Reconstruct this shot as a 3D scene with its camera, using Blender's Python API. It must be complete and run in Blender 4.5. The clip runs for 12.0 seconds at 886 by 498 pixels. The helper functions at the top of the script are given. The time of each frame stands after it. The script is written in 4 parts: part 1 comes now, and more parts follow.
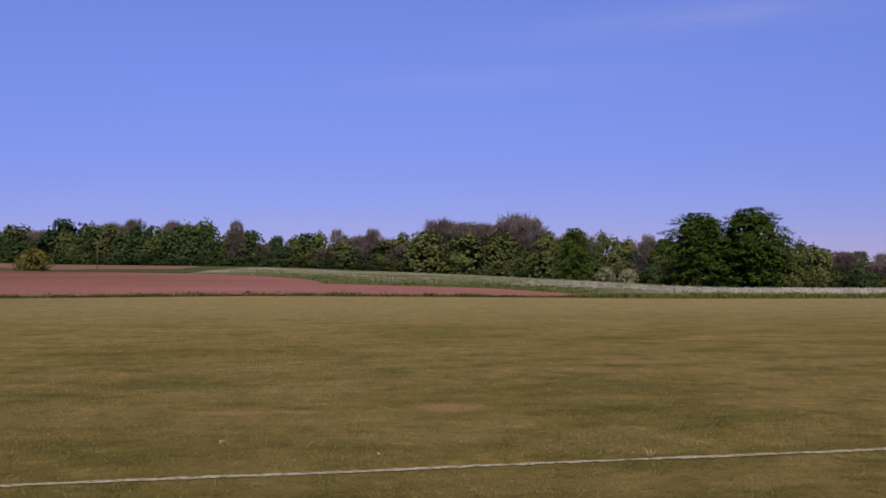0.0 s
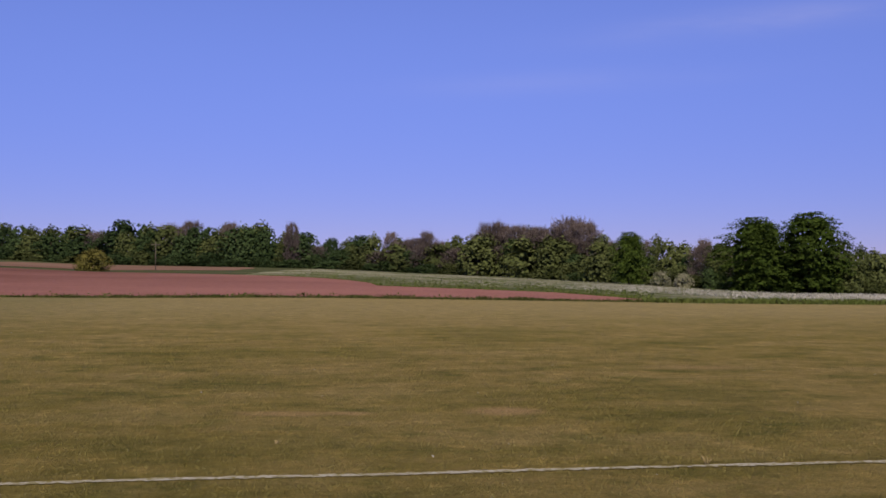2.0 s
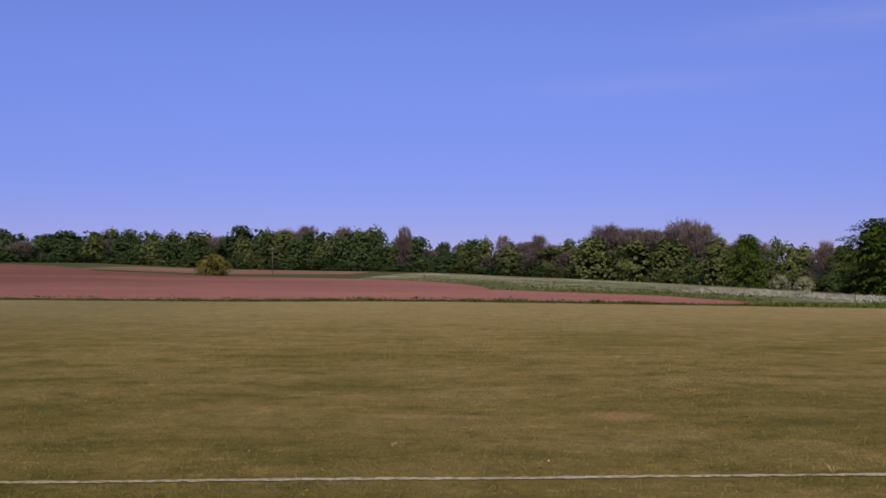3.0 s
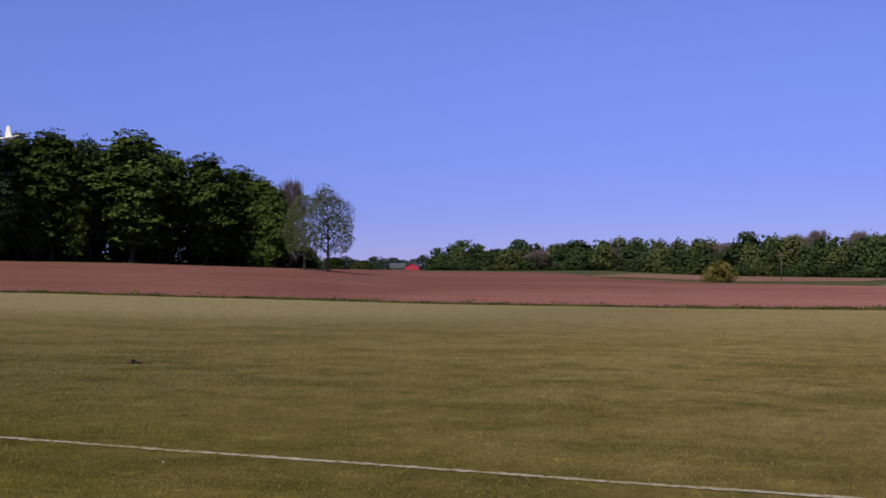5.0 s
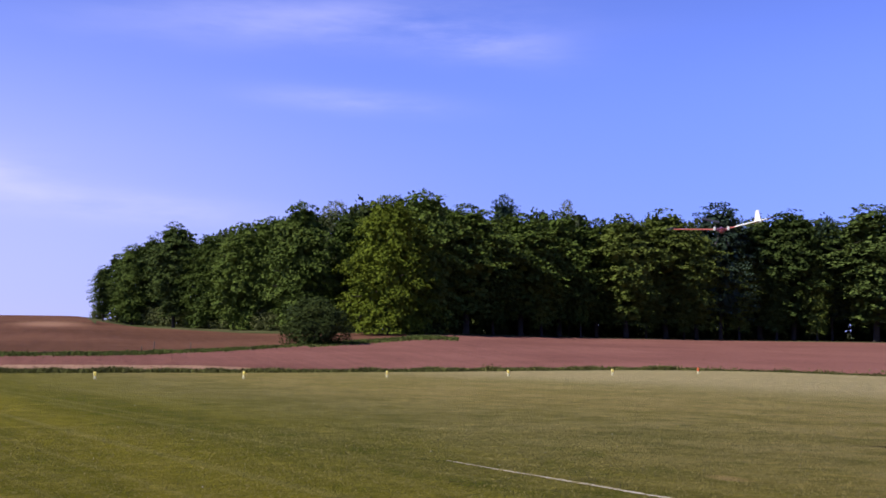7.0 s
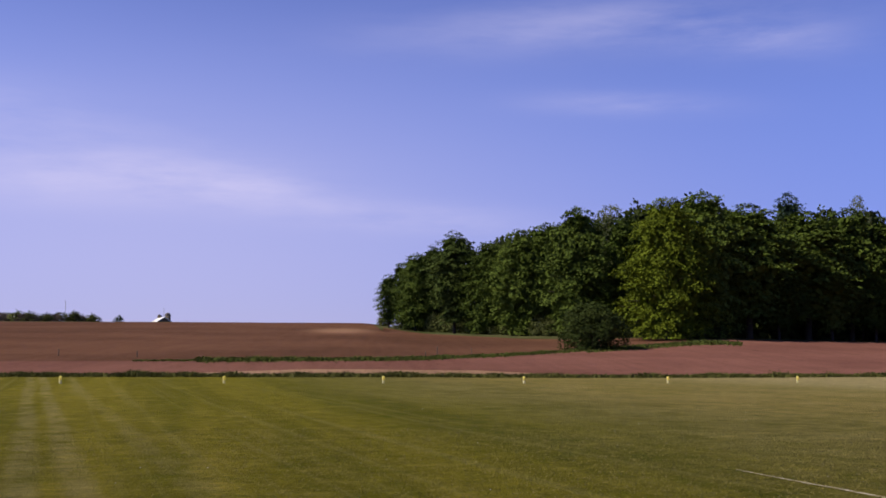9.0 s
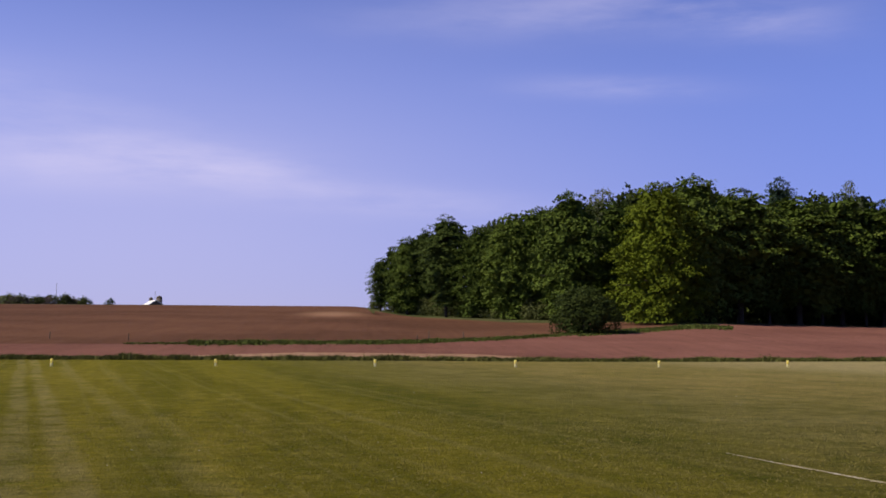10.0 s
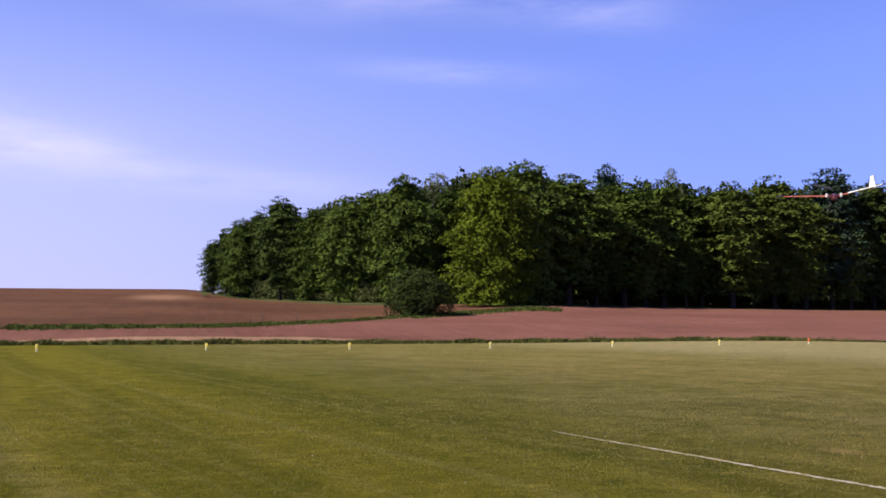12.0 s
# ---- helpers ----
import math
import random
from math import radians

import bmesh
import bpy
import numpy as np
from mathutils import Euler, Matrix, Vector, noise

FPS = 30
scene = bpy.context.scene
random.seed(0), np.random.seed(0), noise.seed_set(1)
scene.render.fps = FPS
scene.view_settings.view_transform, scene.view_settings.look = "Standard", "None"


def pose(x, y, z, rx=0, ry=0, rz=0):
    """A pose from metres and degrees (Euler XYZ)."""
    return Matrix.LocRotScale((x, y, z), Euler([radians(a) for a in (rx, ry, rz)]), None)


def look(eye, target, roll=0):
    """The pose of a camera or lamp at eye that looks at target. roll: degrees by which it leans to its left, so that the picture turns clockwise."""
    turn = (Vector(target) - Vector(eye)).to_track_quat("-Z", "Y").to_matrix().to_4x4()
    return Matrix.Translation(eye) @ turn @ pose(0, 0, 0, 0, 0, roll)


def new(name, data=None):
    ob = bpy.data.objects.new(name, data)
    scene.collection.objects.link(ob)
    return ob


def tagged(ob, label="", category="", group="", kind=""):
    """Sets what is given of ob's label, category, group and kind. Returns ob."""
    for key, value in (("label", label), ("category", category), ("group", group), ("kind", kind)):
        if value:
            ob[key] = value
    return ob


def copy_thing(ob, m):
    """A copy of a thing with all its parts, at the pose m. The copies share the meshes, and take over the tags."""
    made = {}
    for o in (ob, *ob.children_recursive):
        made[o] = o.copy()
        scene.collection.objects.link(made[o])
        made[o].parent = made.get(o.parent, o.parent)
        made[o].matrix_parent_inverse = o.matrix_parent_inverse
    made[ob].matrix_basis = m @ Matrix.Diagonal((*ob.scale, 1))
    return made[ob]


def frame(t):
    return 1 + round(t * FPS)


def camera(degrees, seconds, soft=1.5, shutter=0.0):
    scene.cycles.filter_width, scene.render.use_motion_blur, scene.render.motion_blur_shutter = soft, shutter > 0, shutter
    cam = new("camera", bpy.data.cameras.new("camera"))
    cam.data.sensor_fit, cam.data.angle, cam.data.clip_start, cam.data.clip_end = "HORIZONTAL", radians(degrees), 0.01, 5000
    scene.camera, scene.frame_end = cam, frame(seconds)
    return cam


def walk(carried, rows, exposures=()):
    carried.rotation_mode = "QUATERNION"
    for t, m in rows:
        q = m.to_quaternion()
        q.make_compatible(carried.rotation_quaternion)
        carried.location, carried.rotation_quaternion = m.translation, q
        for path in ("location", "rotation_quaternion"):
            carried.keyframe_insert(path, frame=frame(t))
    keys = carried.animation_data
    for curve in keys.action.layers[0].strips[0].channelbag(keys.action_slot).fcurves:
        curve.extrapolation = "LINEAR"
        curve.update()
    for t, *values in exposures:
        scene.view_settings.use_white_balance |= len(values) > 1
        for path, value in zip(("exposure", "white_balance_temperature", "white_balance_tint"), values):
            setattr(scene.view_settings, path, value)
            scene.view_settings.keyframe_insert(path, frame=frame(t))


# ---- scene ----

# ---- camera: somebody stands and turns, the camera held a little ahead of the body ----
cam = camera(43.81, 12.0, 1.7)
EYE, ARM = 1.6, 0.25
# seconds, yaw to the left, pitch, roll
TURNS = [
    (0, 0, 0.72, 0.32),
    (0.5, -0.45, 0.64, 0.13),
    (1, 0.45, 0.55, -0.04),
    (1.5, 1.8, 0.63, -0.19),
    (2, 2.79, 0.88, -0.08),
    (2.5, 5.11, 0.79, 0.07),
    (2.7, 6.46, 0.92, 0.07),
    (4.3, 22.7, 1.06, 0),
    (4.5, 26.05, 1.06, 0),
    (5, 34.45, 1.51, 0.23),
    (5.5, 45.04, 2.04, -0.06),
    (6, 55.83, 3.56, -0.11),
    (6.5, 63.92, 5.25, -0.04),
    (7, 71.59, 5.71, 0.01),
    (7.5, 78.07, 5.88, 0.3),
    (7.7, 79.85, 5.97, 0.25),
    (9.3, 86.5, 5.56, -0.13),
    (9.5, 86.62, 5.18, -0.13),
    (10, 85.46, 5.13, -0.21),
    (10.5, 84.83, 5.04, -0.17),
    (11, 83.34, 4.82, -0.02),
    (11.5, 80.33, 4.56, 0.02),
    (12, 76.92, 4.23, 0.18),
]
EXPOSURES = [(0.0, -0.11, 6700, 10), (4.9, -0.04, 6500, 11), (5.5, 0.22, 6350, 12), (6.0, 0.56, 6150, 13), (6.6, 0.66, 6100, 14), (7.6, 0.43, 6100, 14), (9.3, 0.24, 7100, 7), (10.6, 0.26, 7100, 7), (11.2, 0.41, 6950, 7), (12.0, 0.68, 6750, 7)]
walk(cam, [(t, pose(-math.sin(radians(a)) * ARM, math.cos(radians(a)) * ARM, EYE, 90 + p, r, a)) for t, a, p, r in TURNS], EXPOSURES)


# ---- small helpers ----
def spot(a, d, z=0.0):
    """The place d metres from the standing point, a degrees to the left of the first view."""
    return Vector((-math.sin(radians(a)) * d, math.cos(radians(a)) * d, z))


class Net:
    """Short hand for shader nodes."""

    def __init__(self, tree):
        self.t = tree

    def add(self, kind, **kw):
        n = self.t.nodes.new(kind)
        for k, v in kw.items():
            if k == "operation":
                n.operation = v
            elif k == "blend_type":
                n.blend_type = v
            elif k == "data_type":
                n.data_type = v
        return n

    def plug(self, socket, value):
        if isinstance(value, bpy.types.NodeSocket):
            self.t.links.new(value, socket)
        elif isinstance(value, tuple) and len(value) == 3 and socket.type == "RGBA":
            socket.default_value = (*value, 1)
        else:
            socket.default_value = value

    def math(self, op, a, b=0.0, c=0.0):
        n = self.add("ShaderNodeMath", operation=op)
        for s, v in zip(n.inputs, (a, b, c)):
            self.plug(s, v)
        return n.outputs[0]

    def step(self, x, lo, hi):
        n = self.add("ShaderNodeMapRange")
        n.interpolation_type = "SMOOTHSTEP"
        for s, v in zip(n.inputs, (x, lo, hi, 0.0, 1.0)):
            self.plug(s, v)
        return n.outputs[0]

    def mix(self, f, a, b, blend="MIX"):
        n = self.add("ShaderNodeMix", data_type="RGBA", blend_type=blend)
        self.plug(n.inputs[0], f), self.plug(n.inputs[6], a), self.plug(n.inputs[7], b)
        return n.outputs[2]

    def noise(self, vec, scale, detail=4.0, rough=0.55):
        n = self.add("ShaderNodeTexNoise")
        self.plug(n.inputs["Vector"], vec)
        n.inputs["Scale"].default_value, n.inputs["Detail"].default_value, n.inputs["Roughness"].default_value = scale, detail, rough
        return n.outputs["Fac"]

    def mapping(self, vec, turn=0.0, scale=(1, 1, 1), move=(0, 0, 0)):
        n = self.add("ShaderNodeMapping")
        self.plug(n.inputs["Vector"], vec)
        n.inputs["Rotation"].default_value = (0, 0, radians(turn))
        n.inputs["Scale"].default_value = scale
        n.inputs["Location"].default_value = move
        return n.outputs[0]

    def bump(self, h, strength, dist):
        n = self.add("ShaderNodeBump")
        self.plug(n.inputs["Height"], h)
        n.inputs["Strength"].default_value, n.inputs["Distance"].default_value = strength, dist
        return n.outputs[0]


def material(name, rough=0.8, spec=0.3, metal=0.0):
    m = bpy.data.materials.new(name)
    m.use_nodes = True
    n = Net(m.node_tree)
    b = m.node_tree.nodes["Principled BSDF"]
    b.inputs["Roughness"].default_value = rough
    b.inputs["Specular IOR Level"].default_value = spec
    b.inputs["Metallic"].default_value = metal
    return m, n, b


# ---- light: sun behind the first view, blue sky with thin high cloud ----
SUN_AZ, SUN_EL = 188.0, 44.5
world = bpy.data.worlds.new("sky")
scene.world = world
world.use_nodes = True
wn = Net(world.node_tree)
bg = world.node_tree.nodes["Background"]
sky = wn.add("ShaderNodeTexSky")
sky.sky_type = "NISHITA"
sky.sun_disc = False
sky.sun_elevation = radians(SUN_EL)
sky.sun_rotation = radians(-SUN_AZ)
sky.altitude, sky.air_density, sky.dust_density, sky.ozone_density = 1500.0, 1.0, 0.0, 6.0
coord = wn.add("ShaderNodeTexCoord").outputs["Generated"]
streak = wn.noise(wn.mapping(coord, scale=(3.0, 3.0, 16.0)), 1.6, 6.0, 0.6)


def wisp(a, el, wide, tall, slant):
    """A soft long patch of cirrus round a direction."""
    turned = wn.mapping(coord, turn=-a)
    sep = wn.add("ShaderNodeSeparateXYZ")
    wn.plug(sep.inputs[0], turned)
    ahead = wn.math("MAXIMUM", sep.outputs[1], 0.05)
    u = wn.math("DIVIDE", sep.outputs[0], ahead)
    v = wn.math("SUBTRACT", wn.math("DIVIDE", sep.outputs[2], ahead), math.tan(radians(el)))
    v = wn.math("ADD", v, wn.math("MULTIPLY", u, slant))
    q = wn.math("ADD", wn.math("POWER", wn.math("DIVIDE", u, wide), 2.0), wn.math("POWER", wn.math("DIVIDE", v, tall), 2.0))
    return wn.math("EXPONENT", wn.math("MULTIPLY", q, -1.0))


veil = 0.0
for a, el, wide, tall, slant, amount in ((78, 17.4, 0.18, 0.024, -0.02, 0.34), (69.5, 16.3, 0.07, 0.018, 0.10, 0.36), (76.3, 13.3, 0.08, 0.011, 0.05, 0.30), (97, 9.2, 0.10, 0.017, 0.09, 0.30), (104, 9.2, 0.14, 0.024, -0.02, 0.32), (88, 7.6, 0.13, 0.014, 0.04, 0.25), (110, 12.0, 0.2, 0.03, 0.05, 0.2), (-14, 12.2, 0.13, 0.012, -0.04, 0.22), (-4, 9.5, 0.14, 0.010, -0.03, 0.1)):
    veil = wn.math("ADD", wn.math("MULTIPLY", wisp(a, el, wide, tall, slant), amount), veil)
cloud = wn.math("ADD", wn.math("MULTIPLY", wn.math("MINIMUM", veil, 1.0), wn.step(streak, 0.22, 0.72)), wn.math("MULTIPLY", wisp(104, 5.0, 0.55, 0.17, 0.0), 0.48))
rise = wn.add("ShaderNodeSeparateXYZ")
wn.plug(rise.inputs[0], coord)
low = wn.mix(wn.step(rise.outputs[2], 0.0, 0.28), (0.625, 0.53, 1.07), (1.30, 1.06, 1.66))
deep = wn.mix(wn.step(rise.outputs[2], 0.22, 0.85), (1.0, 1.0, 1.0), (0.32, 0.35, 0.41))
tint = wn.mix(1.0, wn.mix(1.0, sky.outputs[0], low, "MULTIPLY"), deep, "MULTIPLY")
wn.plug(bg.inputs["Color"], wn.mix(cloud, tint, (6.7, 6.4, 9.9)))
bg.inputs["Strength"].default_value = 0.085
sun = new("sun", bpy.data.lights.new("sun", "SUN"))
sun.data.energy, sun.data.angle, sun.data.color = 5.0, radians(0.53), (1.0, 0.91, 0.76)
sun.matrix_world = look(spot(SUN_AZ, 100, 100 * math.tan(radians(SUN_EL))), (0, 0, 0))


# ---- the lie of the land ----
# azimuth, distance of the far edge of the fields, its rise over the eye in degrees, height of the mown field's edge, slope beyond
LAND = [(-180, 300, -0.8, 0.0, 0.0), (-60, 300, -1.4, -1.05, 0.0), (-30, 225, -1.42, -1.0, 0.0), (-14, 235, -1.32, -0.78, 0.0), (0, 330, -0.55, -0.47, 0.0), (10, 350, -0.12, -0.28, 0.0),
        (20, 400, 0.05, -0.28, 0.0), (26, 450, 0.36, -0.2, 0.0), (35, 480, 0.40, -0.1, 0.0), (41, 210, 0.50, 0.1, 0.0), (44, 212, 0.6, 0.18, 0.0), (50, 203, 0.80, 0.36, 0.03), (58, 190, 0.95, 0.72, 0.03)]
LAND += [(65, 171, 1.12, 0.72, 0.03), (72, 148, 1.30, 0.68, 0.03), (80, 175, 1.45, 0.70, 0.03), (87.5, 219, 1.74, 0.76, 0.0), (89.3, 240, 2.10, 0.77, -0.012), (90.5, 255, 2.13, 0.77, -0.012), (100, 258, 2.11, 0.80, -0.012), (112, 260, 2.0, 0.84, -0.012), (140, 280, 1.0, 0.5, 0.0), (180, 300, -0.8, 0.0, 0.0)]
STEPS = np.arange(-180, 180.5, 0.5)


def table(column, width):
    t = np.interp(STEPS, [r[0] for r in LAND], [r[column] for r in LAND])
    return np.convolve(np.pad(t, width // 2, mode="edge"), np.ones(width) / width, "valid")


FARS, RISES, EDGES, TAILS = table(1, 5), table(2, 5), table(3, 13), table(4, 9)
BACK, SIDE, BACK_TURN, SIDE_TURN = 66.0, 71.0, 11.0, 101.0  # the mown field's two edges and the azimuths that they face


def lookup(t, a):
    return float(np.interp(a, STEPS, t))


def edge_dist(a):
    d = 90.0
    for turn, far in ((BACK_TURN, BACK), (SIDE_TURN, SIDE)):
        c = math.cos(radians(a - turn))
        if c > 0.2:
            d = min(d, far / c)
    return d


def height(a, d):
    e, f, ze = edge_dist(a), lookup(FARS, a), lookup(EDGES, a)
    zf = EYE + f * math.tan(radians(lookup(RISES, a)))
    if d <= e:
        return ze * max(0.0, (d - 10) / (e - 10)) ** 1.4
    if d <= f:
        return ze + (zf - ze) * (d - e) / (f - e)
    return zf + lookup(TAILS, a) * (min(d, f + 250) - f)


def ground_at(a, d):
    return spot(a, d, height(a, d))


def field_spot(u, v):
    """A place on the mown field: u metres along its side to the left, v metres towards its far edge."""
    x = -math.cos(radians(BACK_TURN)) * u - math.sin(radians(BACK_TURN)) * v
    y = -math.sin(radians(BACK_TURN)) * u + math.cos(radians(BACK_TURN)) * v
    return x, y, height(math.degrees(math.atan2(-x, y)), math.hypot(x, y))


# ---- materials ----
def grass_material():
    m, n, b = material("mown_grass", 1.0, 0.03)
    co = n.add("ShaderNodeTexCoord").outputs["Object"]
    uv = n.mapping(co, turn=-BACK_TURN)
    sep = n.add("ShaderNodeSeparateXYZ")
    n.plug(sep.inputs[0], uv)
    v = sep.outputs[1]
    wob = n.noise(co, 0.05, 3.0)
    far = n.step(n.math("ADD", v, n.math("MULTIPLY", wob, 8.0)), 26.0, 52.0)
    span = n.add("ShaderNodeVectorMath", operation="LENGTH")
    n.plug(span.inputs[0], co)
    close = n.math("ADD", 0.4, n.math("MULTIPLY", n.step(span.outputs["Value"], 48.0, 14.0), 0.6))
    stripe = n.noise(n.mapping(uv, scale=(0.20, 0.26, 1.0)), 1.0, 6.0, 0.7)
    streak = n.noise(n.mapping(uv, scale=(0.30, 0.55, 1.0)), 1.0, 6.0, 0.66)
    blotch = n.noise(n.mapping(uv, scale=(0.11, 0.20, 1.0), move=(7, 3, 0)), 1.0, 5.0, 0.6)
    patch = n.noise(n.mapping(uv, scale=(0.9, 1.0, 1.0), move=(2, 9, 0)), 1.0, 6.0, 0.72)
    tuft = n.noise(n.mapping(uv, scale=(2.2, 1.5, 1.0), move=(1, 5, 0)), 1.0, 6.0, 0.78)
    fine = n.noise(co, 7.0, 6.0, 0.75)
    blade = n.noise(n.mapping(uv, scale=(0.7, 1.2, 1.0)), 34.0, 5.0, 0.75)
    lane = n.noise(n.mapping(uv, scale=(0.018, 0.55, 1.0), move=(0, 4, 0)), 1.0, 3.0, 0.6)
    col = n.mix(n.step(stripe, 0.42, 0.60), (0.2, 0.156, 0.044), (0.256, 0.192, 0.066))
    col = n.mix(n.math("MULTIPLY", n.step(blotch, 0.42, 0.62), 0.4), col, (0.266, 0.192, 0.072))
    col = n.mix(n.math("MULTIPLY", n.math("MULTIPLY", n.step(streak, 0.47, 0.64), 0.45), close), col, (0.29, 0.222, 0.098))
    col = n.mix(n.math("MULTIPLY", n.math("MULTIPLY", n.step(streak, 0.52, 0.37), 0.5), close), col, (0.09204, 0.09204, 0.0234))
    col = n.mix(n.math("MULTIPLY", far, 0.7), col, (0.285, 0.226, 0.112))
    col = n.mix(n.math("MULTIPLY", n.step(patch, 0.50, 0.66), 0.6), col, (0.2652, 0.2028, 0.078))
    col = n.mix(n.math("MULTIPLY", n.math("MULTIPLY", n.step(patch, 0.49, 0.34), 0.65), close), col, (0.09516, 0.09672, 0.02184))
    drift = n.math("MULTIPLY", n.math("SUBTRACT", wob, 0.5), 9.0)
    dry = n.math("MULTIPLY", n.step(n.math("ADD", sep.outputs[0], drift), -10.0, -26.0), n.step(n.math("ADD", v, drift), 30.0, 44.0))
    col = n.mix(n.math("MULTIPLY", dry, 0.55), col, (0.40, 0.31, 0.165))
    lush = n.math("MULTIPLY", n.step(n.math("ADD", sep.outputs[0], drift), 1.0, -10.0), n.step(n.math("ADD", v, drift), 17.0, 5.0))
    # grass to the left is duller; part of this paints in the lens's corner falloff
    leftward = n.step(n.math("ADD", sep.outputs[0], drift), -3.0, -18.0)
    col = n.mix(n.math("MULTIPLY", leftward, 0.9), col, n.mix(1.0, col, (0.66, 0.74, 0.75), "MULTIPLY"))
    # near grass to the left, painted darker for the lens's corner falloff
    thick = n.math("MULTIPLY", n.step(n.math("ADD", sep.outputs[0], drift), -1.0, -11.0), n.math("MULTIPLY", n.step(v, 2.0, 8.0), n.step(v, 22.0, 13.0)))
    green = n.mix(n.step(lane, 0.38, 0.62), (0.087, 0.084, 0.005), (0.136, 0.12, 0.011))
    wheel = n.noise(n.mapping(n.mapping(co, turn=-14.5), scale=(0.015, 2.2, 1.0), move=(0, 2, 0)), 1.0, 3.0, 0.6)
    green = n.mix(n.math("MULTIPLY", n.step(wheel, 0.50, 0.68), 0.5), green, (0.1677, 0.1482, 0.0429))
    green = n.mix(n.math("MULTIPLY", n.step(patch, 0.50, 0.64), 0.6), green, (0.1638, 0.1404, 0.0234))
    green = n.mix(n.math("MULTIPLY", n.step(patch, 0.47, 0.36), 0.5), green, (0.0741, 0.0819, 0.00624))
    col = n.mix(n.math("MULTIPLY", lush, 0.92), col, green)
    col = n.mix(n.math("MULTIPLY", thick, 0.85), col, n.mix(1.0, col, (0.74, 0.80, 0.74), "MULTIPLY"))
    ruts = n.add("ShaderNodeSeparateXYZ")
    n.plug(ruts.inputs[0], n.mapping(co, turn=-16.2))
    for off in (-0.05, 0.66, 2.1):
        near_rut = n.math("ABSOLUTE", n.math("SUBTRACT", n.math("ADD", ruts.outputs[1], n.math("MULTIPLY", wob, 0.4)), off + 0.2))
        rut = n.math("MULTIPLY", n.step(near_rut, 0.34, 0.08), n.step(ruts.outputs[0], -7.0, -11.0))
        col = n.mix(n.math("MULTIPLY", n.math("MULTIPLY", rut, n.step(patch, 0.34, 0.56)), 0.38 if off < 2 else 0.2), col, (0.2223, 0.1911, 0.0975))
    col = n.mix(n.math("MULTIPLY", n.step(tuft, 0.52, 0.66), 0.5), col, n.mix(1.0, col, (1.75, 1.65, 1.7), "MULTIPLY"))
    col = n.mix(n.math("MULTIPLY", n.step(tuft, 0.48, 0.35), 0.5), col, n.mix(1.0, col, (0.52, 0.58, 0.5), "MULTIPLY"))
    col = n.mix(n.math("MULTIPLY", n.step(fine, 0.36, 0.64), 0.45), col, n.mix(1.0, col, (0.55, 0.57, 0.5), "MULTIPLY"))
    for px, py, rx, ry, bare in ((0.08, 12.5, 0.42, 0.38, 0.8), (-2.3, 12.1, 0.6, 0.22, 0.7), (-1.6, 12.2, 0.25, 0.15, 0.7), (3.3, 18.4, 0.9, 0.5, 0.4), (-13.2, 8.4, 0.45, 0.2, 0.35)):
        d = n.mapping(co, move=(-px / rx, -py / ry, 0), scale=(1 / rx, 1 / ry, 0))
        ln = n.add("ShaderNodeVectorMath", operation="LENGTH")
        n.plug(ln.inputs[0], d)
        worn = n.math("SUBTRACT", 1.0, n.step(n.math("ADD", ln.outputs["Value"], n.math("MULTIPLY", fine, 0.9)), 0.7, 1.9))
        col = n.mix(n.math("MULTIPLY", worn, bare), col, (0.3432, 0.2262, 0.1131))
    col = n.mix(n.math("MULTIPLY", n.step(blade, 0.36, 0.66), 0.45), col, n.mix(1.0, col, (1.9, 1.8, 1.8), "MULTIPLY"))
    n.plug(b.inputs["Base Color"], col)
    n.plug(b.inputs["Normal"], n.bump(n.math("ADD", fine, blade), 1.0, 0.06))
    return m


